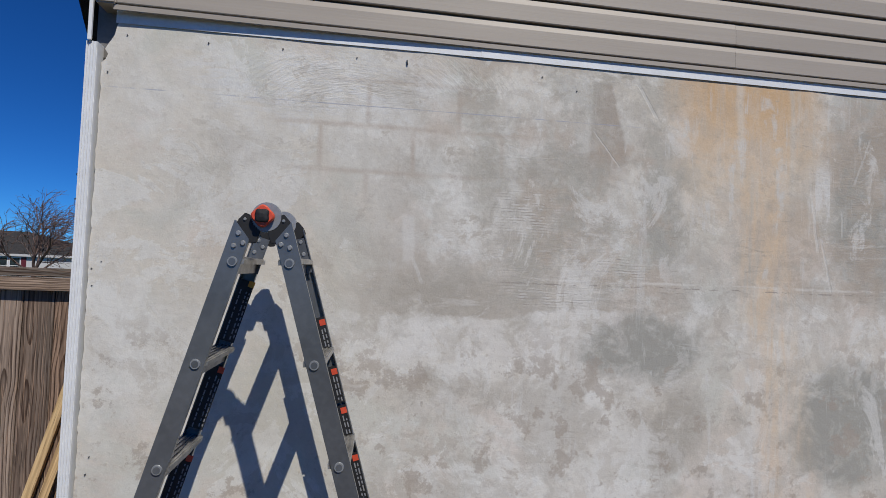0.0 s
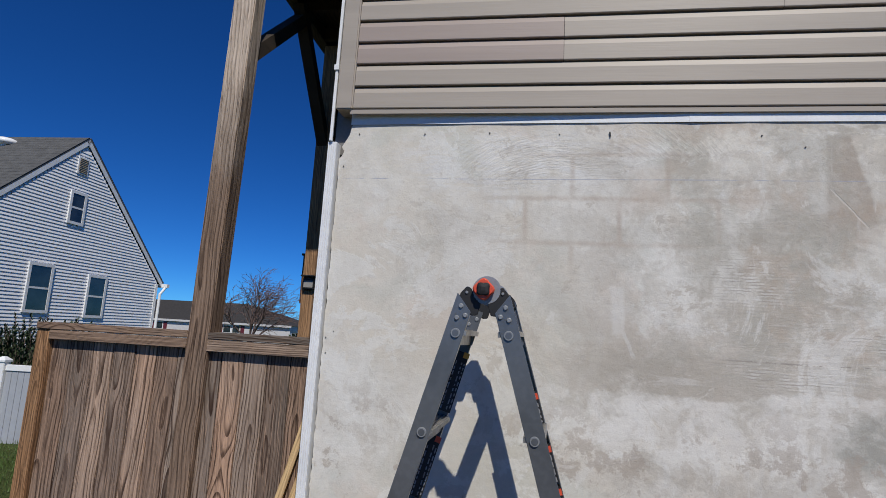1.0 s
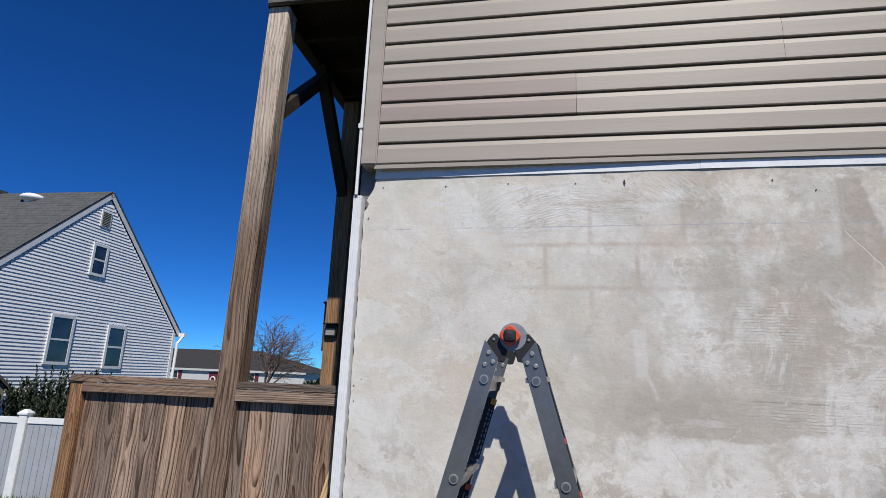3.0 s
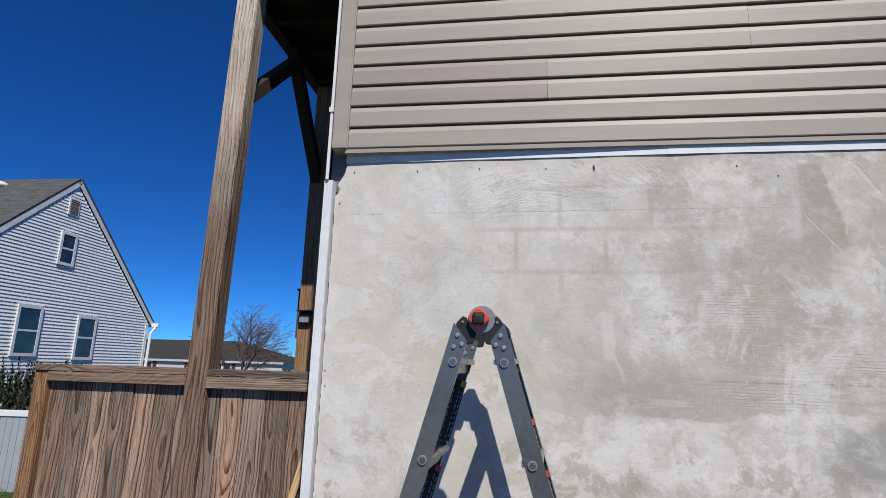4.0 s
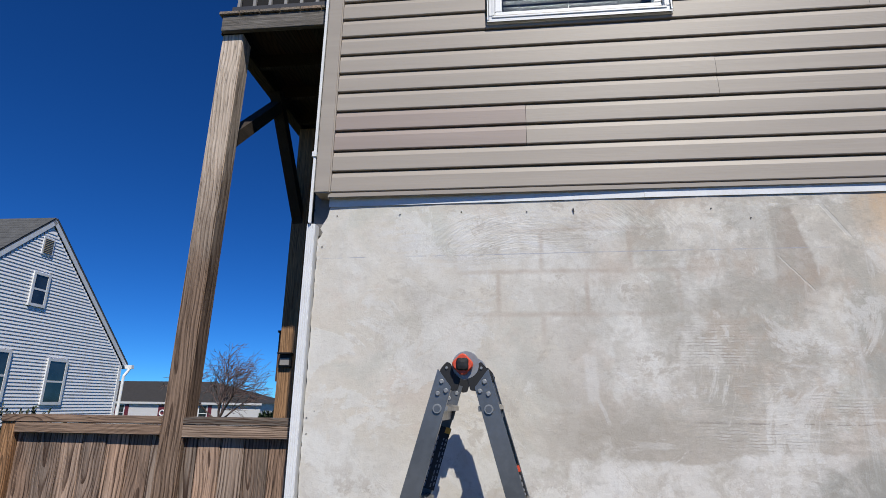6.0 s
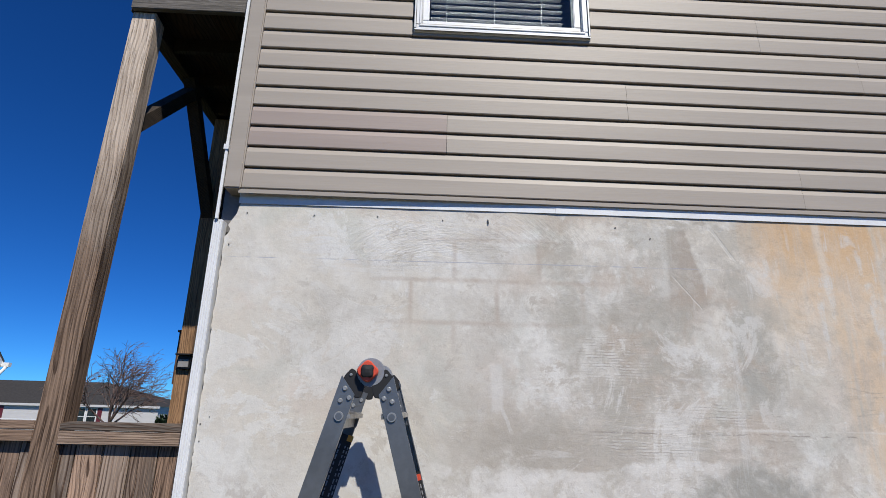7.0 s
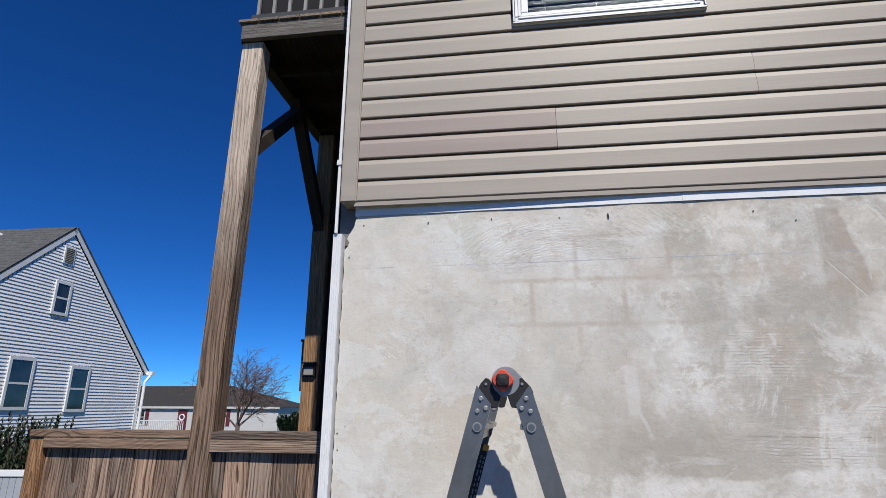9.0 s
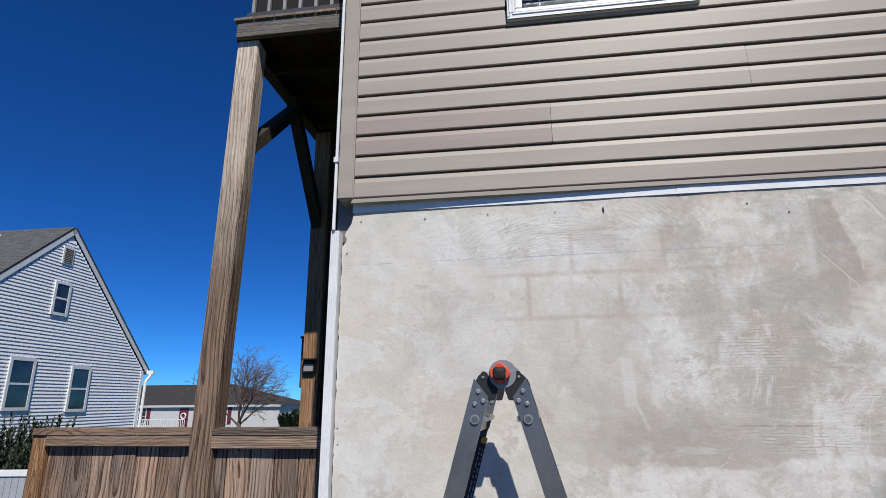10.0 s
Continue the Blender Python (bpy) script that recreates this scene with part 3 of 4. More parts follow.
def build_siding():
    bm = box(SIDE + 0.01, 0.14, SIDY + 0.035, SIDY + 0.19, 2.7795, 8.2)
    box(1.037, RIGHT, SIDY + 0.035, SIDY + 0.19, 2.7795, 8.2, bm)
    box(0.14, 1.037, SIDY + 0.035, SIDY + 0.19, 2.7795, 3.745, bm)
    box(0.14, 1.037, SIDY + 0.035, SIDY + 0.19, 5.105, 8.2, bm)
    box(SIDE + 0.01, RIGHT, SIDY + 1.8, BACK, 2.7402, 8.2, bm)
    box(SIDE + 0.01, SIDE + 0.15, SIDY + 0.19, SIDY + 1.8, 2.7402, 8.2, bm)
    wall = finish(bm, "wall_upper", GAP)
    tagged(wall, "upper house wall clad in tan vinyl lap siding", "wall", kind="structure")
    # dutch-lap profile of one double panel: z from its lower edge, depth behind the face
    prof = []
    for c in range(2):
        z = c * PITCH
        prof += [(z, 0.030), (z + 0.0005, 0.001), (z + 0.004, -0.001), (z + 0.078, 0.0012), (z + 0.083, 0.0028), (z + 0.1060, 0.0105), (z + 0.1068, 0.030), (z + PITCH - 0.0005, 0.0305)]
    seams = {0: [2.112], 1: [0.302, 3.95], 2: [1.245, 4.9], 3: [2.553], 4: [2.014, 5.67], 5: [0.9, 4.5], 6: [2.9], 7: [1.6, 5.2], 8: [3.3]}
    x_start = -0.684
    win = (0.105, 1.072, 3.708, 5.15)
    rnd = random.Random(3)

    def panel(row, x0, x1, cut_lo=None, mat=TAN):
        bm = bmesh.new()
        n = max(2, int((x1 - x0) / 0.25))
        rows = []
        for pz, py in prof:
            line = []
            for i in range(n + 1):
                x = x0 + (x1 - x0) * i / n
                wave = 0.0016 * noise.noise(Vector((x * 1.1, row * 3.7, 0)))
                line.append(bm.verts.new((x, SIDY + py + wave, SID0 + row * 2 * PITCH + pz + wave)))
            rows.append(line)
        for a, b in zip(rows, rows[1:]):
            if cut_lo is not None and a[0].co.z > cut_lo:
                continue
            for i in range(n):
                bm.faces.new((a[i], a[i + 1], b[i + 1], b[i]))
        ob = finish(bm, "siding_panel", mat, wall)
        return ob

    for row in range(23):
        z0 = SID0 + row * 2 * PITCH
        xs = [x_start] + seams.get(row, [1.1 + (row * 0.73) % 2.4, 4.6]) + [RIGHT]
        for i in range(len(xs) - 1):
            a, b = xs[i], xs[i + 1]
            mat = TAN_PINK if (row == 1 and i == 0) else TAN
            # lapped ends: each next panel starts under the one before
            spans = [(a, b)]
            if z0 + 2 * PITCH > win[2] + 0.02 and z0 < win[3]:
                spans = []
                if a < win[0]:
                    spans.append((a, min(b, win[0])))
                if b > win[1]:
                    spans.append((max(a, win[1]), b))
            for s0, s1 in spans:
                if s1 - s0 > 0.02:
                    o = panel(row, s0, s1 - (0.0019 if s1 < RIGHT else 0.0), mat=mat)
                    o.location.y = 0.0012 * (i % 2)
    # the course cut round the window sill
    panel(4, win[0], win[1], cut_lo=3.70)
    # corner post
    post = finish(box(-0.768, -0.686, 2.396, 2.52, SID0 - 0.006, 8.2), "corner_trim", TAN, None, 0.006)
    tagged(post, "tan vinyl corner post at the end of the siding", "corner trim", kind="structure")
    # shadowed ledge and white flashing between the siding and the cement coat
    led = finish(box(-0.70, RIGHT, 2.4085, 2.4145, 2.752, 2.776), "trim_starter_strip", TAN, None, 0.002)
    tagged(led, "tan starter strip under the lowest siding course", "trim", kind="structure")
    sid = finish(box(SIDE + 0.003, RIGHT, 2.4496, 2.4690, 2.7225, 2.7790), "trim_sill", GAP)
    tagged(sid, "dark gap under the starter strip", "trim", kind="structure")
    for x0, x1, ya, yb in ((-0.70, 0.846, 2.4440, 2.4205), (0.8465, RIGHT, 2.4195, 2.4190)):
        bm = bmesh.new()
        q = []
        for x, yy in ((x0, ya), (x1, yb)):
            q.append([bm.verts.new((x, yy + dy, z)) for dy, z in ((0, 2.713), (0.0015, 2.713), (0.0015, 2.778), (0, 2.778))])
        for i in range(4):
            bm.faces.new((q[0][i], q[1][i], q[1][(i + 1) % 4], q[0][(i + 1) % 4]))
        bm.faces.new(q[0])
        bm.faces.new(q[1])
        fl = finish(bm, "trim_flashing", WHITE)
        tagged(fl, "white metal drip flashing strip above the cement coat", "trim", kind="structure")
    # white fluted strip at the foundation corner, and the thin edge above it
    poly = [(-0.795, 0)]
    for i in range(4):
        x = -0.793 + i * 0.0105
        poly += [(x, -0.016), (x + 0.0072, -0.016), (x + 0.0082, -0.012), (x + 0.0098, -0.012)]
    poly += [(-0.7505, -0.016), (-0.749, 0.04), (-0.795, 0.04)]
    bm = prism([(px, pz) for px, pz in poly], 0, 1)
    bmesh.ops.transform(bm, matrix=Matrix(((1, 0, 0, -0.010), (0, 0, 1, 2.447), (0, 2.622 - FOOT, 0, FOOT), (0, 0, 0, 1))), verts=bm.verts)
    st = finish(bm, "trim_corner_strip", WHITE)
    tagged(st, "white fluted vinyl strip down the foundation corner", "trim", kind="structure")
    up = finish(box(-0.795, -0.781, 2.418, 2.432, 2.6225, 8.2), "trim_corner_edge", WHITE, None, 0.002)
    tagged(up, "thin white trim edge behind the corner post", "trim", kind="structure")
    part("joint_clip", box(-0.801, -0.777, 2.412, 2.44, 2.985, 3.012), WHITE, up)
    # back of the corner recess, its shade put into the dark grey
    rec = finish(box(-0.795, -0.705, 2.500, 2.5295, 2.58, 8.2), 'trim_recess', RECESS_SHADE)
    tagged(rec, 'recess strip at the wall corner, coloured dark grey for its shade', 'trim', kind='structure')
    side = finish(box(SIDE - 0.06, SIDE + 0.009, 2.531, BACK, 2.741, 8.2), "wall_side", TAN)
    tagged(side, "tan side wall of the house", "wall", kind="structure")
    low = finish(box(SIDE - 0.05, SIDE - 0.001, 2.53, BACK, FOOT, 2.74), "wall_side_foundation", BLOCK)
    tagged(low, "grey foundation side wall of the house", "wall", kind="structure")
    roof = finish(prism([(2.1, 8.2), (11.4, 8.2), (11.4, 8.35), (6.7, 10.6), (2.1, 8.35)], -1.1, RIGHT + 0.4, m=Matrix(((0, 1, 0, 0), (1, 0, 0, 0), (0, 0, 1, 0), (0, 0, 0, 1)))), "roof", SHINGLE_DARK)
    tagged(roof, "dark shingled pitched roof of the house", "roof", kind="structure")


build_siding()


def build_window():
    x0, x1, z0, z1 = 0.108, 1.069, 3.712, 5.14
    win = new("window_1")
    tagged(win, "white vinyl window with half-closed venetian blinds", "window", kind="structure")
    y = SIDY - 0.014
    w = 0.045

    def ring(name, a0, a1, b0, b1, wd, y0, y1, mat):
        fr = new(name)
        fr.parent = win
        for nm, q in (("sill_rail", (a0, a1, b0, b0 + wd)), ("head_rail", (a0, a1, b1 - wd, b1)), ("jamb", (a0, a0 + wd, b0 + wd, b1 - wd)), ("jamb", (a1 - wd, a1, b0 + wd, b1 - wd))):
            part(nm, box(q[0], q[1], y0, y1, q[2], q[3]), mat, fr, bevel=0.004)

    ring("window_frame", x0, x1, z0, z1, w, y, SIDY + 0.09, WHITE)
    ring("outer_bead", x0 + 0.001, x1 - 0.001, z0 + 0.001, z1 - 0.001, 0.014, y - 0.007, y - 0.0005, WHITE)
    ring("inner_bead", x0 + 0.030, x1 - 0.030, z0 + 0.030, z1 - 0.030, 0.013, y - 0.005, y - 0.0005, WHITE)
    ring("sash", x0 + w + 0.002, x1 - w - 0.002, z0 + w + 0.002, z0 + 0.70, 0.036, y + 0.016, SIDY + 0.06, WHITE)
    ring("upper_sash", x0 + w + 0.002, x1 - w - 0.002, z0 + 0.702, z1 - w - 0.002, 0.036, y + 0.03, SIDY + 0.08, WHITE)
    for b0, b1 in ((z0 + 0.083, z0 + 0.664), (z0 + 0.738, z1 - 0.083)):
        g = part("pane", box(x0 + 0.083, x1 - 0.083, y + 0.034, y + 0.038, b0, b1), GLASS, win)
        g.visible_shadow = False
    bm = box(-0.5, 2.2, SIDY + 1.70, SIDY + 1.79, 3.0, 5.6)
    box(-0.5, 2.2, SIDY + 0.195, SIDY + 1.70, 5.5, 5.6, bm)
    box(-0.5, 2.2, SIDY + 0.195, SIDY + 1.70, 3.0, 3.1, bm)
    box(-0.5, -0.45, SIDY + 0.195, SIDY + 1.70, 3.1, 5.5, bm)
    box(2.15, 2.2, SIDY + 0.195, SIDY + 1.70, 3.1, 5.5, bm)
    room = finish(bm, "room_1", DARKROOM)
    tagged(room, "dim unlit room behind the window", "room", kind="structure")
    bl = thing("venetian_blind", "white venetian blind with tilted slats behind the glass", "blind")
    for i in range(30):
        zz = z0 + 0.10 + i * 0.042
        part("slat", box(x0 + 0.09, x1 - 0.12, -0.022, 0.022, -0.0008, 0.0008, m=Matrix.Translation((0, SIDY + 0.115, zz)) @ Matrix.Rotation(radians(14), 4, "X")), BLIND, bl)
    for xx in (x0 + 0.18, x0 + 0.45, x1 - 0.24):
        part("cord", rod((xx, SIDY + 0.098, z0 + 0.09), (xx, SIDY + 0.098, z1 - 0.1), 0.0015, seg=6), BLIND, bl)


build_window()


# ---- ladder ----
def build_ladder():
    lad = thing("step_ladder", "grey aluminium folding multi-position ladder standing open", "ladder")
    CX = {"near": 0.025, "far": 0.040}
    zc = 1.893
    slope, zref, href = 0.2885, 1.742, 0.0895

    def half(z):
        return href + slope * (zref - z)

    RW, RD = 0.064, 0.024
    planes = ((1.885, "near"), (2.182, "far"))
    ang = math.atan(slope)
    SWAP = Matrix(((1, 0, 0, 0), (0, 0, 1, 0), (0, 1, 0, 0), (0, 0, 0, 1)))
    for sgn in (-1, 1):
        for yc, which in planes:
            cx = CX[which]
            a = (cx + sgn * half(0.0), yc, 0.02)
            b = (cx + sgn * half(1.845), yc, 1.845)
            # channel rail with a lip on both edges
            L = (Vector(b) - Vector(a)).length
            m = Matrix.Translation(a) @ Matrix.Rotation(-sgn * ang, 4, "Y")
            o = -1 if which == "near" else 1
            # C-shaped channel: its face looks outwards, its lips point to the other side
            W, h, t = (RW if which == "near" else 0.056) / 2, RD / 2, 0.004
            sec = [(-W, o * h), (W, o * h), (W, -o * h), (W - t, -o * h), (W - t, o * (h - t)), (-W + t, o * (h - t)), (-W + t, -o * h), (-W, -o * h)]
            bm = prism(sec, 0, L, m=m @ SWAP)
            # head of the rail cut slanting down towards the hinge
            inv = m.inverted()
            for v in bm.verts:
                q = inv @ v.co
                if q.z > L * 0.5:
                    q.z += sgn * q.x / W * 0.024
                    v.co = m @ q
            rail = part("rail", bm, ALU, lad, bevel=0.001)
            part("rubber_foot", box(-0.05, 0.05, -0.022, 0.022, -0.02, 0.03, m=m), BLACK, rail)
            # hinge plate at the top, with rivets
            mt = Matrix.Translation(b) @ Matrix.Rotation(-sgn * ang, 4, "Y")
            if which == "far":
                # flat hinge tongue inside the far channel, with its rivets
                yt = yc - 0.0150
                tongue = part("hinge_tongue", bar((cx + sgn * half(1.705), yt, 1.705), (cx + sgn * half(1.835), yt, 1.835), 0.054, 0.003), ALU, lad, bevel=0.0008)
                for qx, qz in ((sgn * 0.012, 1.825), (-sgn * 0.012, 1.800), (sgn * 0.012, 1.780)):
                    part("rivet", rod((cx + sgn * half(qz) + qx, yt, qz), (cx + sgn * half(qz) + qx, yt - 0.006, qz), 0.0088, 0.006, 12), STEEL, tongue)
            for px, pz in ((sgn * 0.012, -0.015), (-sgn * 0.012, -0.041), (sgn * 0.013, -0.058)):
                c0 = mt @ Vector((px * 1.0, o * RD / 2 + o * 0.006, pz))
                c1 = mt @ Vector((px * 1.0, o * RD / 2, pz))
                part("rivet", rod(c1, c0, 0.0092, 0.006, 12), STEEL, rail)
            for zb in (1.742, 1.411, 1.08, 0.749, 0.418):
                c = Vector((cx + sgn * half(zb), yc + o * RD / 2, zb))
                part("rung_end", rod(c - Vector((0, o * 0.001, 0)), c + Vector((0, o * 0.006, 0)), 0.0165, 0.0150, 20), STEEL, rail)
                part("bore", rod(c, c + Vector((0, o * 0.0066, 0)), 0.0112, seg=18), ALU, rail)
        for i, zb in enumerate((1.742, 1.411, 1.08, 0.749, 0.418)):
            y0, y1 = planes[0][0] - 0.008, planes[1][0] + 0.008
            k = (CX["far"] - CX["near"]) / (planes[1][0] - planes[0][0])
            skew = Matrix(((1, k, 0, CX["near"] + sgn * half(zb) - k * planes[0][0]), (0, 1, 0, 0), (0, 0, 1, zb), (0, 0, 0, 1)))
            m = skew @ Matrix.Rotation(-sgn * ang * 0.4, 4, "Y")
            # ribbed tread over a narrow web, one section
            top = []
            for q in range(5):
                x = -0.034 + q * 0.0145
                top += [(x, 0.012), (x, 0.0155), (x + 0.006, 0.0155), (x + 0.006, 0.012)]
            sec = [(-0.012, -0.040), (-0.012, -0.004), (-0.036, -0.004), (-0.036, 0.012)] + top + [(0.036, 0.012), (0.036, -0.004), (0.012, -0.004), (0.012, -0.040)]
            bm = prism(sec, y0, y1, m=m)
            part("rung", bm, ALU_BRIGHT, lad)
        # warning labels on the inside of the far rails
        left_labels = ((1.672, 1.445, LABEL_YELLOW), (1.352, 1.125, ORANGE), (1.03, 0.84, ORANGE))
        right_labels = ((1.538, 1.425, ORANGE), (1.352, 1.215, ORANGE), (1.205, 1.095, ORANGE), (1.025, 0.86, ORANGE))
        for z0, z1, mat_hi in left_labels if sgn < 0 else right_labels:
            yc, cx = planes[1][0], CX['far']
            def on(zz, off, yy):
                return (cx + sgn * half(zz) + off, yy, zz)
            yb = yc - 0.0148
            lab = part("warning_label", bar(on(z0, 0, yb), on(z1, 0, yb), 0.057, 0.002), BLACK, lad, "black printed warning label")
            part("label_head", bar(on(z0 - 0.004, 0.020, yb - 0.0016), on(z0 - 0.026, 0.020, yb - 0.0016), 0.022, 0.0012), mat_hi, lab)
            # columns of small print, run along the rail
            rl = random.Random(int(z0 * 100) + sgn)
            for col in (1, 3, 4):
                za = z0 - 0.030 - 0.02 * rl.random()
                off = (col - 2) * 0.0115
                while za > z1 + 0.012:
                    ln = rl.uniform(0.006, 0.022)
                    zb2 = max(za - ln, z1 + 0.006)
                    part("text_bar", bar(on(za, off, yb - 0.0014), on(zb2, off, yb - 0.0014), 0.0045, 0.001), LABEL_WHITE, lab)
                    za = zb2 - rl.uniform(0.004, 0.010)
            # labels wrap the outer edge of the rail too
            edge = part("edge_label", bar(on(z0, sgn * 0.0300, yc), on(z1, sgn * 0.0300, yc), 0.0012, 0.022), BLACK, lad, "black label with orange heading")
            part("edge_head", bar(on(z0 - 0.005, sgn * 0.0310, yc), on(z0 - 0.03, sgn * 0.0310, yc), 0.001, 0.021), ORANGE, edge)
            part("edge_head", bar(on((z0 + z1) / 2, sgn * 0.0310, yc), on((z0 + z1) / 2 - 0.02, sgn * 0.0310, yc), 0.001, 0.021), ORANGE, edge)
    for yc, o, cx in ((planes[0][0], -1, CX["near"]), (planes[1][0], 1, CX["far"])):
        yf = yc + o * 0.012
        part("hinge_disc", rod((cx + 0.010, yc - 0.010, zc - 0.002), (cx + 0.010, yc + 0.010, zc - 0.002), 0.049, seg=36), DISC, lad, bevel=0.003)
        for sgn in (-1, 1):
            # black cast arm between the disc and the slanted head of the rail
            hx = cx + (0.006 if sgn > 0 else 0.0)
            arm = [(0.088, -0.034), (0.078, -0.012), (0.058, 0.010), (0.044, 0.004), (0.030, -0.028), (0.008, -0.050), (0.020, -0.088), (0.040, -0.090)]
            arm = [(hx + sgn * ax, zc + az) for ax, az in arm]
            part("hinge_arm", prism(arm, yc - 0.009, yc + 0.0085), BLACK, lad, bevel=0.002)
            part("hinge_bolt", rod((hx + sgn * 0.058, yc + o * 0.008, zc - 0.012), (hx + sgn * 0.058, yc + o * 0.013, zc - 0.012), 0.006, 0.004, 12), STEEL, lad)
        # lobed orange knob with a black hub
        bm = bmesh.new()
        ring = []
        for dy, k in ((0.0, 1.0), (0.014, 1.0), (0.020, 0.88)):
            ring.append([bm.verts.new((cx + k * (0.034 + 0.0030 * math.cos(4 * a)) * math.cos(a), yf + o * (0.004 + dy), zc + k * (0.034 + 0.0030 * math.cos(4 * a)) * math.sin(a))) for a in [2 * math.pi * i / 48 for i in range(48)]])
        for p, q in zip(ring, ring[1:]):
            for i in range(48):
                bm.faces.new((p[i], p[(i + 1) % 48], q[(i + 1) % 48], q[i]))
        bm.faces.new(ring[0])
        bm.faces.new(ring[-1])
        knob = part("lock_knob", bm, ORANGE, lad, "orange lock knob with black hub")
        bm = bmesh.new()
        ring = []
        for dy, k in ((0.018, 1.0), (0.026, 0.98), (0.031, 0.8), (0.033, 0.3)):
            ring.append([bm.verts.new((cx + k * (0.0235 + 0.0025 * math.cos(4 * a + math.pi)) * math.cos(a), yf + o * (0.004 + dy), zc + k * (0.0235 + 0.0025 * math.cos(4 * a + math.pi)) * math.sin(a))) for a in [2 * math.pi * i / 48 for i in range(48)]])
        for p, q in zip(ring, ring[1:]):
            for i in range(48):
                bm.faces.new((p[i], p[(i + 1) % 48], q[(i + 1) % 48], q[i]))
        bm.faces.new(ring[-1])
        part("hub", bm, BLACK, knob)


build_ladder()


# ---- fence ----
def build_fence():
    fence = thing("wooden_fence", "weathered brown board fence with a capped top rail", "fence")
    rnd = random.Random(11)
    yb = 2.938
    x = -2.60
    while x < -0.80:
        w = 0.138 + rnd.uniform(-0.006, 0.006)
        x1 = min(x + w, -0.775)
        dy = rnd.uniform(-0.004, 0.004)
        o = part("board", box(-(x1 - x) / 2 + 0.0024, (x1 - x) / 2 - 0.0024, -0.009, 0.009, 0, 1.70), FENCE, fence, bevel=0.002)
        o.location = ((x + x1) / 2, yb + dy, FOOT)
        o.rotation_euler = (0, 0, rnd.uniform(-0.01, 0.01))
        x = x1
    for (x0, x1, z0, z1, sag) in ((-2.60, -1.712, 1.575, 1.672, 0.0), (-1.592, -0.775, 1.565, 1.672, 0.0)):
        xa = x0 if x0 > -2 else -2.69
        o = part("cap_board", box(0, x1 - xa, -0.0675, 0.0675, -0.02, 0.02), CAP, fence, bevel=0.004)
        o.location = (xa, 2.9535, z1 - 0.02)
        hz = (z1 - 0.042 - z0) / 2
        o = part("fascia_board", box(0.002, x1 - x0 - 0.002, -0.0135, 0.0135, -hz, hz), CAP, fence, bevel=0.003)
        o.location = (x0, 2.9005, z0 + hz)
        part("back_rail", box(x0, x1, 2.955, 2.99, 1.45, 1.54), CAP, fence)
        part("back_rail", box(x0, x1, 2.955, 2.99, 0.2, 0.29), CAP, fence)
    o = part("end_post", box(-0.044, 0.044, -0.046, 0.046, 0, 1.6315 - FOOT), POST_FAR, fence, bevel=0.004)
    o.location = (-2.646, 2.944, FOOT)


build_fence()


def build_lumber():
    for a, b in (((-1.30, 2.86, 0.0), (-0.93, 2.93, 1.42)), ((-1.22, 2.83, 0.0), (-0.90, 2.90, 1.22))):
        L = (Vector(b) - Vector(a)).length
        o = finish(box(-0.026, 0.026, -0.019, 0.019, 0, L), "lumber_strip", FRESH, None, 0.002)
        o.matrix_world = Matrix.Translation(Vector(a) + Vector((0, 0, FOOT + 0.1))) @ (Vector(b) - Vector(a)).to_track_quat("Z", "Y").to_matrix().to_4x4()
        tagged(o, "fresh yellow timber strip leaning against the fence", "timber", "leaning strips")


build_lumber()


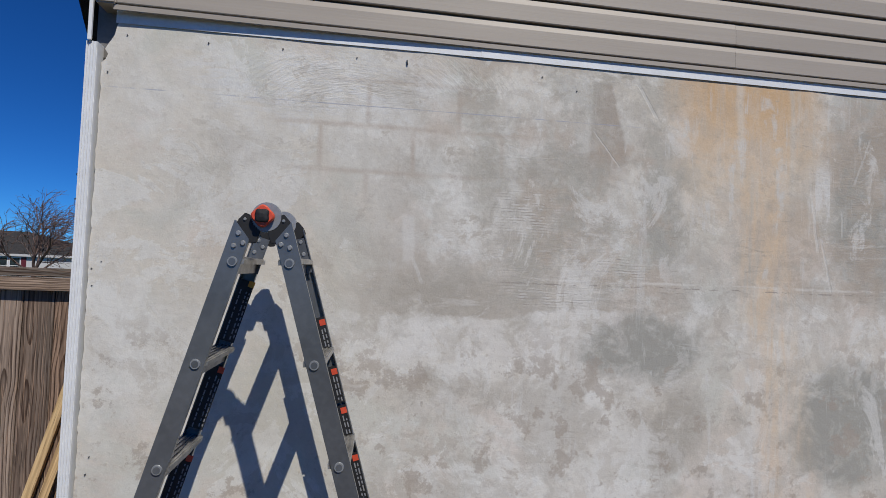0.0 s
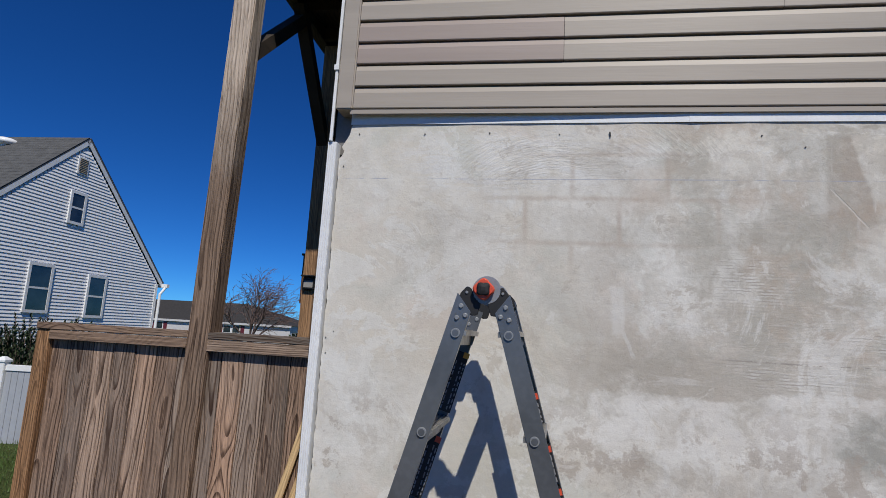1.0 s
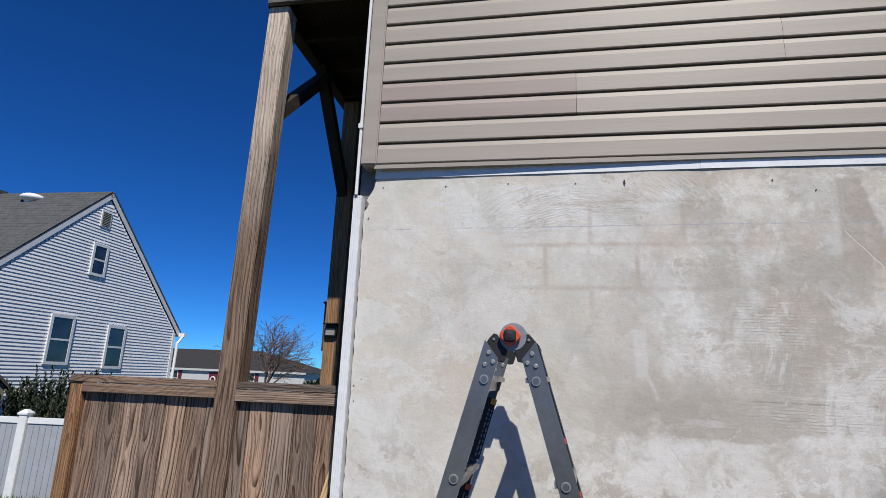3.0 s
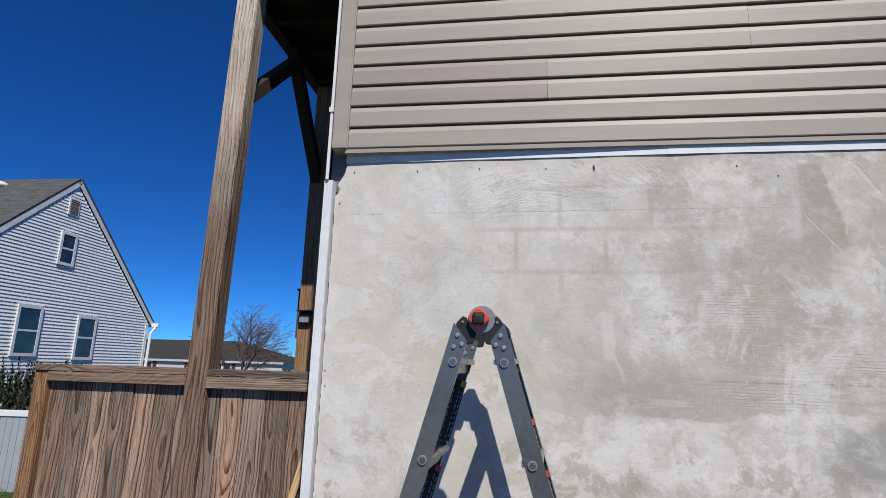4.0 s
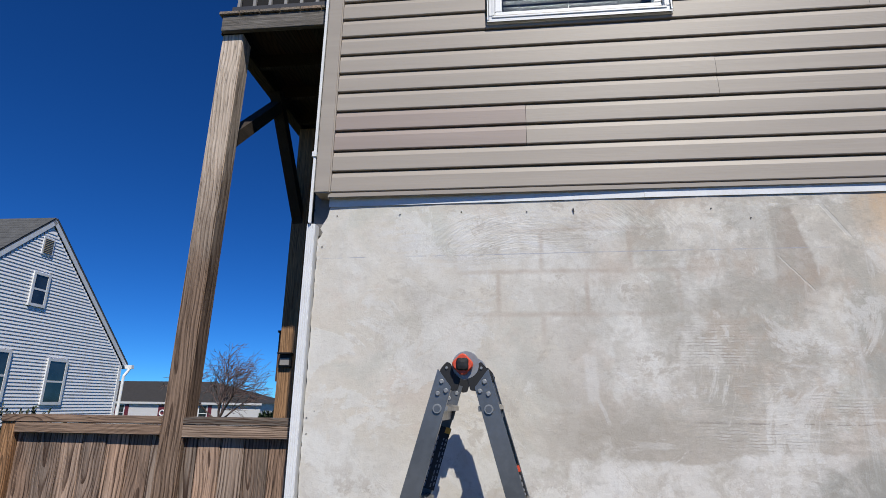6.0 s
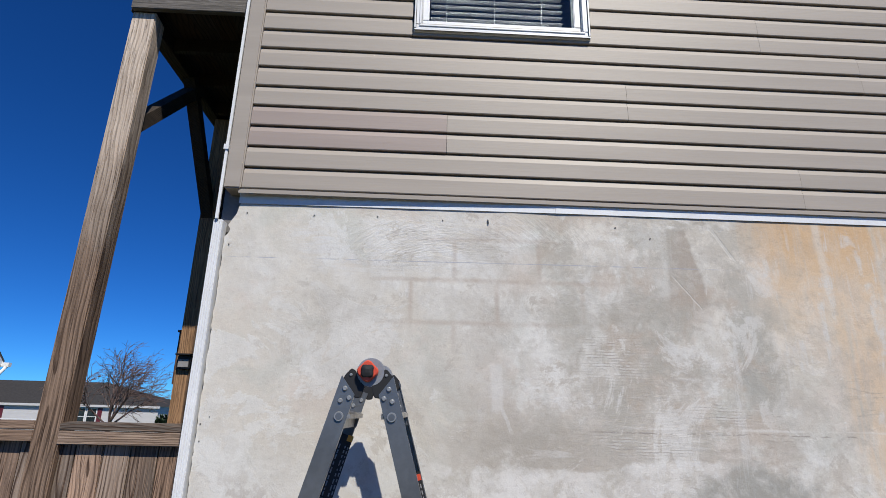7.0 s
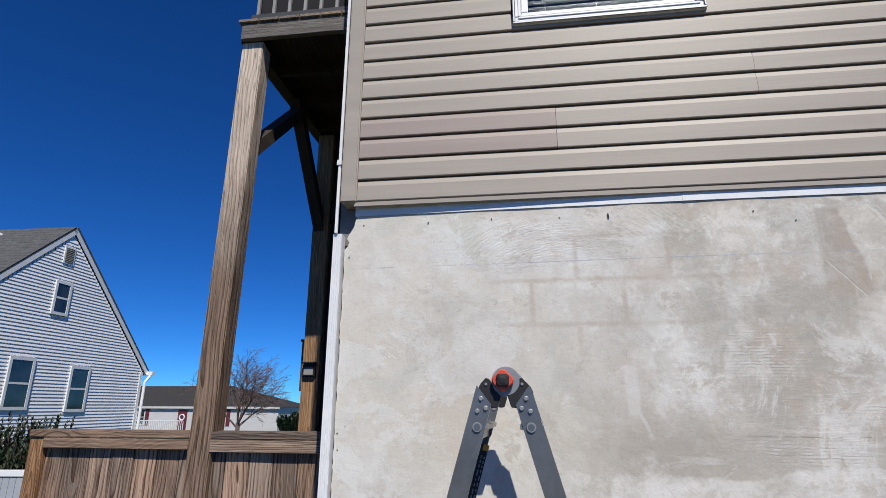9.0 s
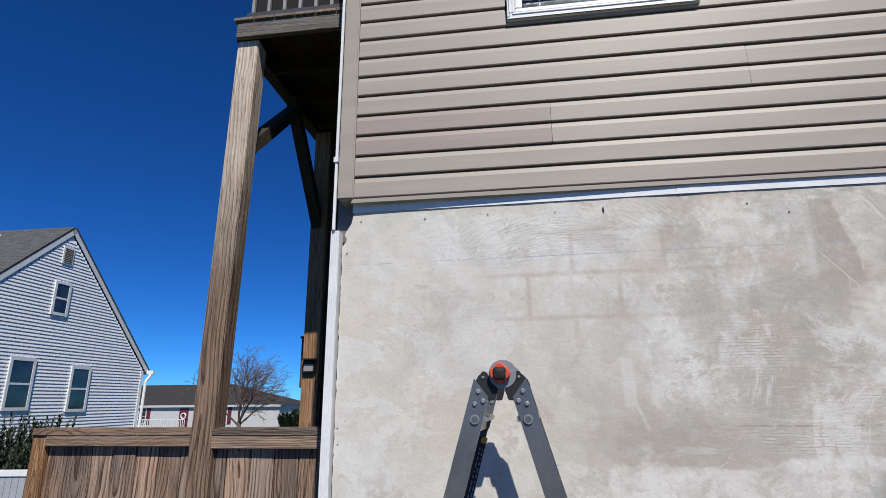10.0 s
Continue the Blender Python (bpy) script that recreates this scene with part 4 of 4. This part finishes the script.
# ---- deck ----
def build_deck():
    deck = thing("raised_deck", "raised weathered timber deck beside the house on tall posts", "deck")
    X0, X1, Y0, Y1, Z = -1.682, -0.76, 2.885, 8.4, 4.14
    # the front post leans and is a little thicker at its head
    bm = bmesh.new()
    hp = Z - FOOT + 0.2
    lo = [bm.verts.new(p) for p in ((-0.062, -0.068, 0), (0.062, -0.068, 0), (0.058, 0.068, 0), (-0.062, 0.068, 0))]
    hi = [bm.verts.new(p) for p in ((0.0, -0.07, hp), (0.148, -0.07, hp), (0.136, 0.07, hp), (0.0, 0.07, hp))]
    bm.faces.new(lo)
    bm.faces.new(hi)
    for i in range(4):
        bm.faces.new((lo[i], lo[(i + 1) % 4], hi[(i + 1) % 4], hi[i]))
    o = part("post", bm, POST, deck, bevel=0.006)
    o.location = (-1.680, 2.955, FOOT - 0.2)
    for px, y0 in ((-1.628, 4.2), (X0, 7.9)):
        o = part("post", box(-0.07, 0.07, -0.07, 0.07, 0, Z - FOOT + 0.2), POST_FAR, deck, bevel=0.006)
        o.location = (px + 0.07, y0 + 0.07, FOOT - 0.2)
    # dark filler added beside the middle post, standing for the shaded gap there
    part("stud", box(-1.486, -1.352, 4.262, 4.338, FOOT, Z), SHADE_WOOD, deck, bevel=0.003)
    o = part("rim_board", box(0, X1 - X0 - 0.008, -0.019, 0.019, -0.059, 0.059), DECKX, deck, bevel=0.003)
    o.location = (X0 + 0.008, Y0 - 0.021, Z + 0.059)
    part("beam", box(X0 - 0.012, X0 + 0.075, Y0, Y1, Z + 0.002, Z + 0.118), SHADE_WOOD, deck, bevel=0.003)
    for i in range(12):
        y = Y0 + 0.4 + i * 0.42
        part("joist", box(X0 + 0.077, X1, y, y + 0.038, Z + 0.012, Z + 0.117), SHADE_WOOD, deck)
    i = 0
    x = X0 - 0.012
    while x < X1 - 0.02:
        part("deck_board", box(x, min(x + 0.136, X1), Y0 - 0.055, Y1, Z + 0.120, Z + 0.144), DECKY, deck, bevel=0.003)
        # thin dark sheet added below each board to blacken the underside
        part("under_board", box(x, min(x + 0.142, X1), Y0 + 0.04, Y1, Z + 0.1175, Z + 0.1195), SHADE_WOOD, deck)
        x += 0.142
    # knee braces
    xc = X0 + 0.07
    part("brace", bar((xc, 3.00, 3.40), (xc, 3.78, 4.16), 0.085, 0.085), SHADE_WOOD, deck)
    part("brace", bar((xc + 0.04, 4.24, 3.25), (xc, 3.62, 4.16), 0.085, 0.085), SHADE_WOOD, deck)
    part("brace", bar((xc + 0.06, 4.27, 3.30), (xc + 0.75, 4.27, 4.16), 0.085, 0.085), SHADE_WOOD, deck)
    rail = thing("deck_railing", "dark deck railing with grey balusters", "railing")
    zb = Z + 0.144
    part("bottom_rail", box(X0 + 0.03, X1, Y0 + 0.02, Y0 + 0.075, zb + 0.030, zb + 0.095), RAILDARK, rail, bevel=0.004)
    part("top_rail", box(X0 + 0.03, X1, Y0 + 0.01, Y0 + 0.085, zb + 0.93, zb + 0.98), RAILDARK, rail, bevel=0.004)
    for i in range(8):
        x = X0 + 0.06 + i * 0.112
        part("baluster", box(x, x + 0.02, Y0 + 0.03, Y0 + 0.05, zb + 0.095, zb + 0.93), RAILGREY, rail)
    # black panel added to darken the gaps between the balusters
    part("screen", box(X0 + 0.05, X1, Y0 + 0.076, Y0 + 0.09, zb + 0.001, zb + 1.1), BACKING, rail, "dark backing panel added behind the balusters")
    part("rail_foot", box(X0 + 0.04, X0 + 0.09, Y0 + 0.02, Y0 + 0.075, zb, zb + 0.030), RAILDARK, rail)
    part("rail_foot", box(X1 - 0.10, X1 - 0.05, Y0 + 0.02, Y0 + 0.075, zb, zb + 0.030), RAILDARK, rail)
    # solar lamp on the back post
    lamp = thing("solar_lamp", "black solar wall lamp fixed to the deck post", "lamp")
    lx, ly, lz = -1.560, 4.2, 2.075
    part("body", box(lx - 0.05, lx + 0.05, ly - 0.035, ly, lz - 0.05, lz + 0.05), BLACK, lamp, bevel=0.006)
    part("solar_cap", box(lx - 0.055, lx + 0.055, ly - 0.075, ly, lz + 0.05, lz + 0.062), BLACK, lamp, bevel=0.003)
    part("lens", box(lx - 0.038, lx + 0.038, ly - 0.04, ly - 0.0352, lz - 0.035, lz + 0.02), RAILGREY, lamp, "pale lamp lens")
    bx = thing("wooden_box", "small dark brown wooden box fixed behind the deck post", "box")
    part("body", box(-1.70, -1.56, 4.341, 4.49, 1.92, 2.32), WALNUT, bx, bevel=0.003)
    part("roof_board", box(-1.715, -1.55, 4.341, 4.52, 2.3205, 2.338), WALNUT, bx, bevel=0.002)
    part("white_base", box(-1.69, -1.66, 4.36, 4.44, 1.87, 1.9195), WHITE, bx)


WALNUT = wood("brown_stained_wood", (0.16, 0.085, 0.05), (0.12, 0.06, 0.035), (0.05, 0.025, 0.015), 0.1)
build_deck()


# ---- neighbouring house ----
HM = Matrix.Translation((-12.08, 11.77, 0)) @ Matrix.Rotation(radians(91), 4, "Z")
# local x runs along the gable, away from the viewer; local y runs into the house; z up


def far_window(parent, x0, x1, z0, z1, y=0.0, double=True, m=None, shade=True):
    win = new("window")
    win.parent = parent
    fw = 0.075
    for q in ((x0, x1, z0, z0 + fw), (x0, x1, z1 - fw, z1), (x0, x0 + fw, z0 + fw, z1 - fw), (x1 - fw, x1, z0 + fw, z1 - fw)):
        part("frame", box(q[0], q[1], y - 0.026, y + 0.02, q[2], q[3]), WHITE, win)
    zm = (z0 + z1) / 2
    if double:
        part("meeting_rail", box(x0 + fw, x1 - fw, y - 0.020, y + 0.02, zm - 0.025, zm + 0.025), WHITE, win)
    for a, b in ((z0 + fw, zm - 0.026), (zm + 0.026, z1 - fw)):
        part("pane", box(x0 + fw, x1 - fw, y - 0.012, y - 0.006, a, b), PANE, win)
    return win


def pane_material():
    k = Mat("far_pane", 0.06, spec=0.7)
    n = k.noise(2.0, 3, random=9.0).step(0.3, 0.7)
    k.colour(k.mix((0.012, 0.018, 0.024), (0.035, 0.05, 0.06), n))
    return k.m


PANE = pane_material()


def build_neighbour():
    house = thing("neighbour_house", "pale blue-white vinyl-sided gable house with grey roof", "house")
    peak, eL, eR = (1.24, 6.55), (-2.95, 2.78), (5.25, 2.86)
    base = -1.2
    D = 9.0
    wl, wr = -2.62, 4.98
    wall = part("wall", prism([(wl, base), (wr, base), (wr, 2.90), (1.24, 6.36), (wl, 2.86)], 0.012, D), FAR_WHITE, house)
    # lapped courses of the gable, each a thin wedge
    h = 0.088
    z = base + 0.9
    while z < 6.25:
        zt = z + h
        def lim(zz):
            a = wl if zz < 2.86 else wl + (zz - 2.86) / (6.36 - 2.86) * (1.24 - wl)
            b = wr if zz < 2.90 else wr - (zz - 2.90) / (6.36 - 2.90) * (wr - 1.24)
            return a, b
        a, b = lim(zt)
        if b - a > 0.15:
            bm = bmesh.new()
            v = [bm.verts.new(p) for p in ((a, -0.016, z), (b, -0.016, z), (b, 0.003, zt), (a, 0.003, zt), (a, 0.012, z), (b, 0.012, z))]
            bm.faces.new((v[0], v[1], v[2], v[3]))
            bm.faces.new((v[0], v[4], v[5], v[1]))
            part("siding_course", bm, FAR_WHITE, wall)
        z = zt
    far_window(house, 0.01, 0.76, 1.67, 2.93, y=-0.022)
    far_window(house, 1.95, 2.68, 1.61, 2.83, y=-0.022)
    far_window(house, 0.90, 1.46, 4.10, 5.01, y=-0.022)
    vent = part("gable_vent", box(0.98, 1.35, -0.035, -0.008, 5.50, 5.98), WHITE, house, "tan louvred gable vent")
    for i in range(9):
        part("louvre", box(-0.14, 0.14, -0.014, 0.014, -0.003, 0.003, m=Matrix.Translation((1.165, -0.036, 5.56 + i * 0.047)) @ Matrix.Rotation(radians(40), 4, "X")), VENTBR, vent)
    part("louvre_back", box(1.02, 1.31, -0.0385, -0.0355, 5.54, 5.94), VENTBR, vent)
    # roof slopes and rake boards
    for e, s in ((eL, -1), (eR, 1)):
        d = Vector((e[0] - peak[0], 0, e[1] - peak[1]))
        nrm = Vector((-d.z, 0, d.x)).normalized() * (1 if s < 0 else -1)
        if nrm.z < 0:
            nrm = -nrm
        p0, p1 = Vector((peak[0], 0, peak[1])), Vector((e[0], 0, e[1]))
        q = [p0, p1, p1 + nrm * 0.05, p0 + nrm * 0.05]
        roof = part("roof_slope", prism([(v.x, v.z) for v in q], -0.035, D + 0.3), SHINGLE, house, "grey asphalt shingle roof slope")
        q = [p0 - nrm * 0.13, p1 - nrm * 0.13, p1 - nrm * 0.003, p0 - nrm * 0.003]
        part("rake_board", prism([(v.x, v.z) for v in q], -0.032, -0.014), WHITE, house)
        q = [p0 - nrm * 0.03, p1 - nrm * 0.03, p1 - nrm * 0.004, p0 - nrm * 0.004]
        part("soffit", prism([(v.x, v.z) for v in q], -0.013, 0.0), WHITE, house)
        L = d.length
        # courses of shingles stepping down the slope
        du = d.normalized()
        n = int(L / 0.16)
        for i in range(n):
            a, b = p0 + du * (i * L / n), p0 + du * ((i + 1) * L / n)
            q = [a + nrm * 0.0505, b + nrm * 0.0505, b + nrm * 0.0545, a + nrm * 0.0512]
            part("shingle_course", prism([(v.x, v.z) for v in q], -0.042, D + 0.3), SHINGLE, roof)
    # gutter end and downspout at the far eave
    part("gutter", box(5.18, 5.31, -0.24, D, 2.74, 2.86), WHITE, house)
    ds = rod((5.24, -0.16, 2.76), (5.06, -0.10, 2.50), 0.045, seg=8)
    rod((5.06, -0.10, 2.52), (5.03, -0.08, base), 0.045, seg=8, bm=ds)
    part("downspout", ds, WHITE, house)
    part("corner_board", box(wr - 0.10, wr + 0.02, -0.03, 0.011, base, 2.83), WHITE, house)
    # round roof vent on the near slope
    bm = bmesh.new()
    bmesh.ops.create_uvsphere(bm, u_segments=20, v_segments=10, radius=0.32, matrix=Matrix.Translation((0.89, 2.25, 6.31)) @ Matrix.Diagonal((1, 1, 0.42, 1)))
    rod((0.89, 2.25, 6.1), (0.89, 2.25, 6.31), 0.2, bm=bm)
    part("roof_vent", bm, WHITE, house, "white domed roof vent", smooth=True)
    # dormer further along the near slope
    dm = part("dormer_wall", box(-0.8, 1.3, 4.0, 7.0, 4.4, 6.62), FAR_WHITE, house)
    part("dormer_roof", prism([(-1.0, 6.55), (1.5, 6.66), (1.5, 6.74), (-1.0, 6.63)], 3.85, 7.2), SHINGLE, house)
    house.matrix_world = HM


build_neighbour()


# ---- vinyl fence, shed, shrubs ----
def build_vinyl_fence():
    f = thing("vinyl_fence", "white vinyl privacy fence with capped posts", "fence")
    m = pose(-7.75, 7.5, 0, 0, 0, 8)
    gz = -0.55
    for x in (-5.2, -2.6, 0.0, 2.6):
        p = part("fence_post", box(x - 0.065, x + 0.065, -0.065, 0.065, gz - 0.3, 0.93), WHITE, f, bevel=0.006)
        bm = bmesh.new()
        bmesh.ops.create_cone(bm, cap_ends=True, segments=4, radius1=0.11, radius2=0.03, depth=0.05, matrix=Matrix.Translation((x, 0, 0.985)) @ Matrix.Rotation(radians(45), 4, "Z"))
        box(x - 0.08, x + 0.08, -0.08, 0.08, 0.931, 0.96, bm)
        part("post_cap", bm, WHITE, p)
        if x < 2:
            part("top_rail", box(x + 0.066, x + 2.534, -0.03, 0.03, 0.80, 0.89), WHITE, f, bevel=0.004)
            part("bottom_rail", box(x + 0.066, x + 2.534, -0.03, 0.03, gz + 0.05, gz + 0.17), WHITE, f, bevel=0.004)
            n = 25
            for i in range(n):
                a = x + 0.068 + i * 2.464 / n
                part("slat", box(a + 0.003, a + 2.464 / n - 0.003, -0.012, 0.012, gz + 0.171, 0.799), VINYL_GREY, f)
    f.matrix_world = m


build_vinyl_fence()


def build_shed():
    s = thing("garden_shed", "dark olive lap-sided garden shed with sloping roof", "shed")
    x0, x1, y0, y1, b, e = -2.6, 0.0, 0.0, 2.4, -0.7, 1.25
    mid = (x0 + x1) / 2
    wall = part("wall", prism([(x0, b), (x1, b), (x1, e), (mid, e + 1.35), (x0, e)], y0 + 0.012, y1), OLIVE, s)
    for i in range(18):
        z = b + i * 0.15
        if z + 0.15 > e + 0.9:
            break
        over = max(0.0, z + 0.15 - e) / 1.35 * 1.3
        part("siding_course", box(x0 + over, x1 - over, y0 - 0.012, y0 + 0.011, z + 0.008, z + 0.146), OLIVE, s)
    for sg in (-1, 1):
        ex = x1 + 0.14 if sg > 0 else x0 - 0.14
        q = [(mid, e + 1.37), (ex, e - 0.12), (ex, e - 0.05), (mid, e + 1.45)]
        part("roof_slope", prism(q, y0 - 0.15, y1 + 0.15), SHINGLE_DARK, s)
    part("corner_board", box(x1 - 0.08, x1 + 0.015, y0 - 0.02, y0 - 0.0125, b, e - 0.05), OLIVE, s)
    s.matrix_world = pose(-10.15, 9.2, 0, 0, 0, 53)


build_shed()


def clump_bush(name, label, at, n, spread, height, leaf, seed, up=1.0):
    """Evergreen shrub of upright twigs covered with short needles."""
    rnd = random.Random(seed)
    ob = thing(name, label, "shrub", at=at)
    stems, leaves = bmesh.new(), bmesh.new()
    for i in range(n):
        a, r = rnd.uniform(0, 6.283), spread * math.sqrt(rnd.random())
        bx, by = r * math.cos(a), r * math.sin(a) * 0.6
        hh = height * (0.55 + 0.45 * rnd.random()) * (1.0 - 0.25 * r / spread)
        tx, ty = bx * 1.15 + rnd.uniform(-0.1, 0.1), by * 1.15 + rnd.uniform(-0.1, 0.1)
        p0, p1 = Vector((bx * 0.6, by * 0.6, 0)), Vector((tx, ty, hh))
        rod(p0, p1, 0.012, 0.004, 5, stems)
        for j in range(130):
            t = 0.08 + 0.92 * (j + rnd.random()) / 130
            c = p0.lerp(p1, t)
            u = rnd.uniform(0, 6.283)
            d = Vector((math.cos(u), math.sin(u), 1.0 + 1.0 * rnd.random())).normalized()
            L = leaf * (0.7 + 0.7 * rnd.random()) * (1.15 - 0.55 * t)
            s = d.cross(Vector((0, 0, 1))).normalized() * L * 0.20
            v = [leaves.verts.new(c), leaves.verts.new(c + d * L * 0.5 + s), leaves.verts.new(c + d * L), leaves.verts.new(c + d * L * 0.5 - s)]
            leaves.faces.new(v)
    part("stems", stems, BARK, ob)
    me_ob = part("foliage", leaves, NEEDLE, ob)
    return ob


clump_bush("evergreen_shrub", "dark green upright evergreen shrub behind the white fence", (-9.0, 9.7, -0.6), 120, 1.15, 2.45, 0.12, 4)
clump_bush("evergreen_shrub", "low dark evergreen shrub beside the garden shed", (-9.75, 9.35, -0.6), 100, 0.9, 2.2, 0.12, 6)
clump_bush("evergreen_shrub", "tall narrow dark evergreen shrub beside the pale house", (-10.0, 10.3, -0.6), 100, 1.0, 2.7, 0.12, 9)
clump_bush("distant_evergreen", "far dark green evergreen bush beyond the yard", (-21.2, 52.0, -1.3), 90, 1.6, 2.6, 0.45, 14)


# ---- bare tree ----
def build_tree(at, seed):
    rnd = random.Random(seed)
    tree = thing("bare_tree", "leafless spreading tree with many fine reddish twigs", "tree", at=at)
    trunk, crown = bmesh.new(), bmesh.new()

    def grow(p, d, L, r, level):
        steps = 5 if level < 3 else 3
        for q in range(steps):
            bend = 0.16 if level < 2 else 0.28
            d = (d + Vector((rnd.uniform(-bend, bend) + 0.035 * level, rnd.uniform(-bend, bend), rnd.uniform(-bend, bend) * 0.6 + (0.05 if level < 3 else 0.0)))).normalized()
            e = p + d * (L / steps)
            rod(p, e, r * (1 - 0.5 * q / steps), r * (1 - 0.5 * (q + 1) / steps), 6 if level < 2 else 3, trunk if level < 2 else crown)
            p = e
            if level < 4 and (q > 0 or level == 2):
                for k in range(2 if level == 2 or q == steps - 1 else 1):
                    a, tilt = rnd.uniform(0, 6.283), rnd.uniform(0.4, 0.95)
                    u = d.orthogonal().normalized()
                    v = d.cross(u)
                    bd = d * math.cos(tilt) + (u * math.cos(a) + v * math.sin(a)) * math.sin(tilt)
                    grow(p, bd, L * rnd.uniform(0.42, 0.62), max(r * 0.48, 0.011), level + 1)

    head = Vector((-0.10, 0, 1.75))
    rod((0, 0, -0.4), head, 0.15, 0.11, 9, trunk)
    for i in range(8):
        a = 6.283 * (i + rnd.uniform(-0.3, 0.3)) / 8
        tilt = (0.35, 0.85, 0.6, 1.0)[i % 4]
        grow(head + Vector((0, 0, rnd.uniform(-0.3, 0.0))), Vector((math.cos(a) * math.sin(tilt) + 0.12, math.sin(a) * math.sin(tilt), math.cos(tilt))), rnd.uniform(1.95, 2.45), 0.06, 1)
    part("trunk", trunk, BARK, tree)
    part("crown", crown, BARK, tree)
    return tree


build_tree((-15.45, 30.0, -0.9), 8)


# ---- far house ----
def build_far_house():
    h = thing("distant_house", "single-storey pale house with dark hipped roof and maroon shutters", "house")
    x0, x1, y0, y1, b, e, r = -44.5, -24.3, 55.0, 64.0, -2.2, 1.60, 3.85
    part("wall", box(x0, x1, y0, y1, b, e), FAR_GREY, h)
    ym = (y0 + y1) / 2
    bm = bmesh.new()
    o = 0.22
    base = [bm.verts.new(p) for p in ((x0 - o, y0 - o, e), (x1 + o, y0 - o, e), (x1 + o, y1 + o, e), (x0 - o, y1 + o, e))]
    top = [bm.verts.new((x0 - o, ym, r)), bm.verts.new((x1 - 7.6, ym, r))]
    bm.faces.new((base[0], base[1], top[1], top[0]))
    bm.faces.new((base[1], base[2], top[1]))
    bm.faces.new((base[2], base[3], top[0], top[1]))
    bm.faces.new((base[3], base[0], top[0]))
    bm.faces.new(base)
    part("roof", bm, SHINGLE_DARK, h)
    part("fascia", box(x0 - o, x1 + o, y0 - o - 0.06, y0 - o - 0.002, e - 0.18, e + 0.03), FAR_GREY, h)
    for wx in (-39.9, -31.9, -30.85):
        far_window(h, wx, wx + 0.95, -0.25, 1.35, y=y0 - 0.02)
        for sx in ((wx - 0.45, wx + 1.0) if wx < -35 else (wx - 0.45,) if wx < -31.5 else (wx + 1.0,)):
            part("shutter", box(sx, sx + 0.40, y0 - 0.06, y0 - 0.005, -0.25, 1.35), MAROON, h)
    d = part("door", box(-35.2, -34.2, y0 - 0.06, y0 - 0.005, -1.0, 1.3), MAROON, h, "maroon front door with white wreath")
    bm = bmesh.new()
    for i in range(16):
        a, a2 = 2 * math.pi * i / 16, 2 * math.pi * (i + 1) / 16
        rod((-34.7 + 0.27 * math.cos(a), y0 - 0.1, 0.55 + 0.27 * math.sin(a)), (-34.7 + 0.27 * math.cos(a2), y0 - 0.1, 0.55 + 0.27 * math.sin(a2)), 0.07, seg=6, bm=bm)
    part("wreath", bm, WHITE, d)
    rl = part("porch_rail", box(-40.2, -33.6, y0 - 1.6, y0 - 1.52, 0.20, 0.28), WHITE, h)
    for i in range(34):
        part("rail_post", box(-40.2 + i * 0.2, -40.15 + i * 0.2, y0 - 1.585, y0 - 1.535, -1.6, 0.199), WHITE, h)


build_far_house()


# ---- grass by the white fence ----
def build_grass():
    rnd = random.Random(21)
    verts, faces = [], []
    for i in range(9000):
        x, y = rnd.uniform(-9.0, -4.2), rnd.uniform(5.2, 8.6)
        z = ground_z(x, y) - 0.01
        a, hgt = rnd.uniform(0, 6.283), rnd.uniform(0.04, 0.09)
        dx, dy = math.cos(a) * 0.006, math.sin(a) * 0.006
        lx, ly = rnd.uniform(-0.03, 0.03), rnd.uniform(-0.03, 0.03)
        n = len(verts)
        verts += [(x - dx, y - dy, z), (x + dx, y + dy, z), (x + lx, y + ly, z + hgt)]
        faces.append((n, n + 1, n + 2))
    me = bpy.data.meshes.new("grass")
    me.from_pydata(verts, [], faces)
    me.materials.append(GRASSLEAF)
    ob = new("grass", me)
    tagged(ob, "short green lawn grass at the foot of the white fence", "grass", kind="stuff")


build_grass()
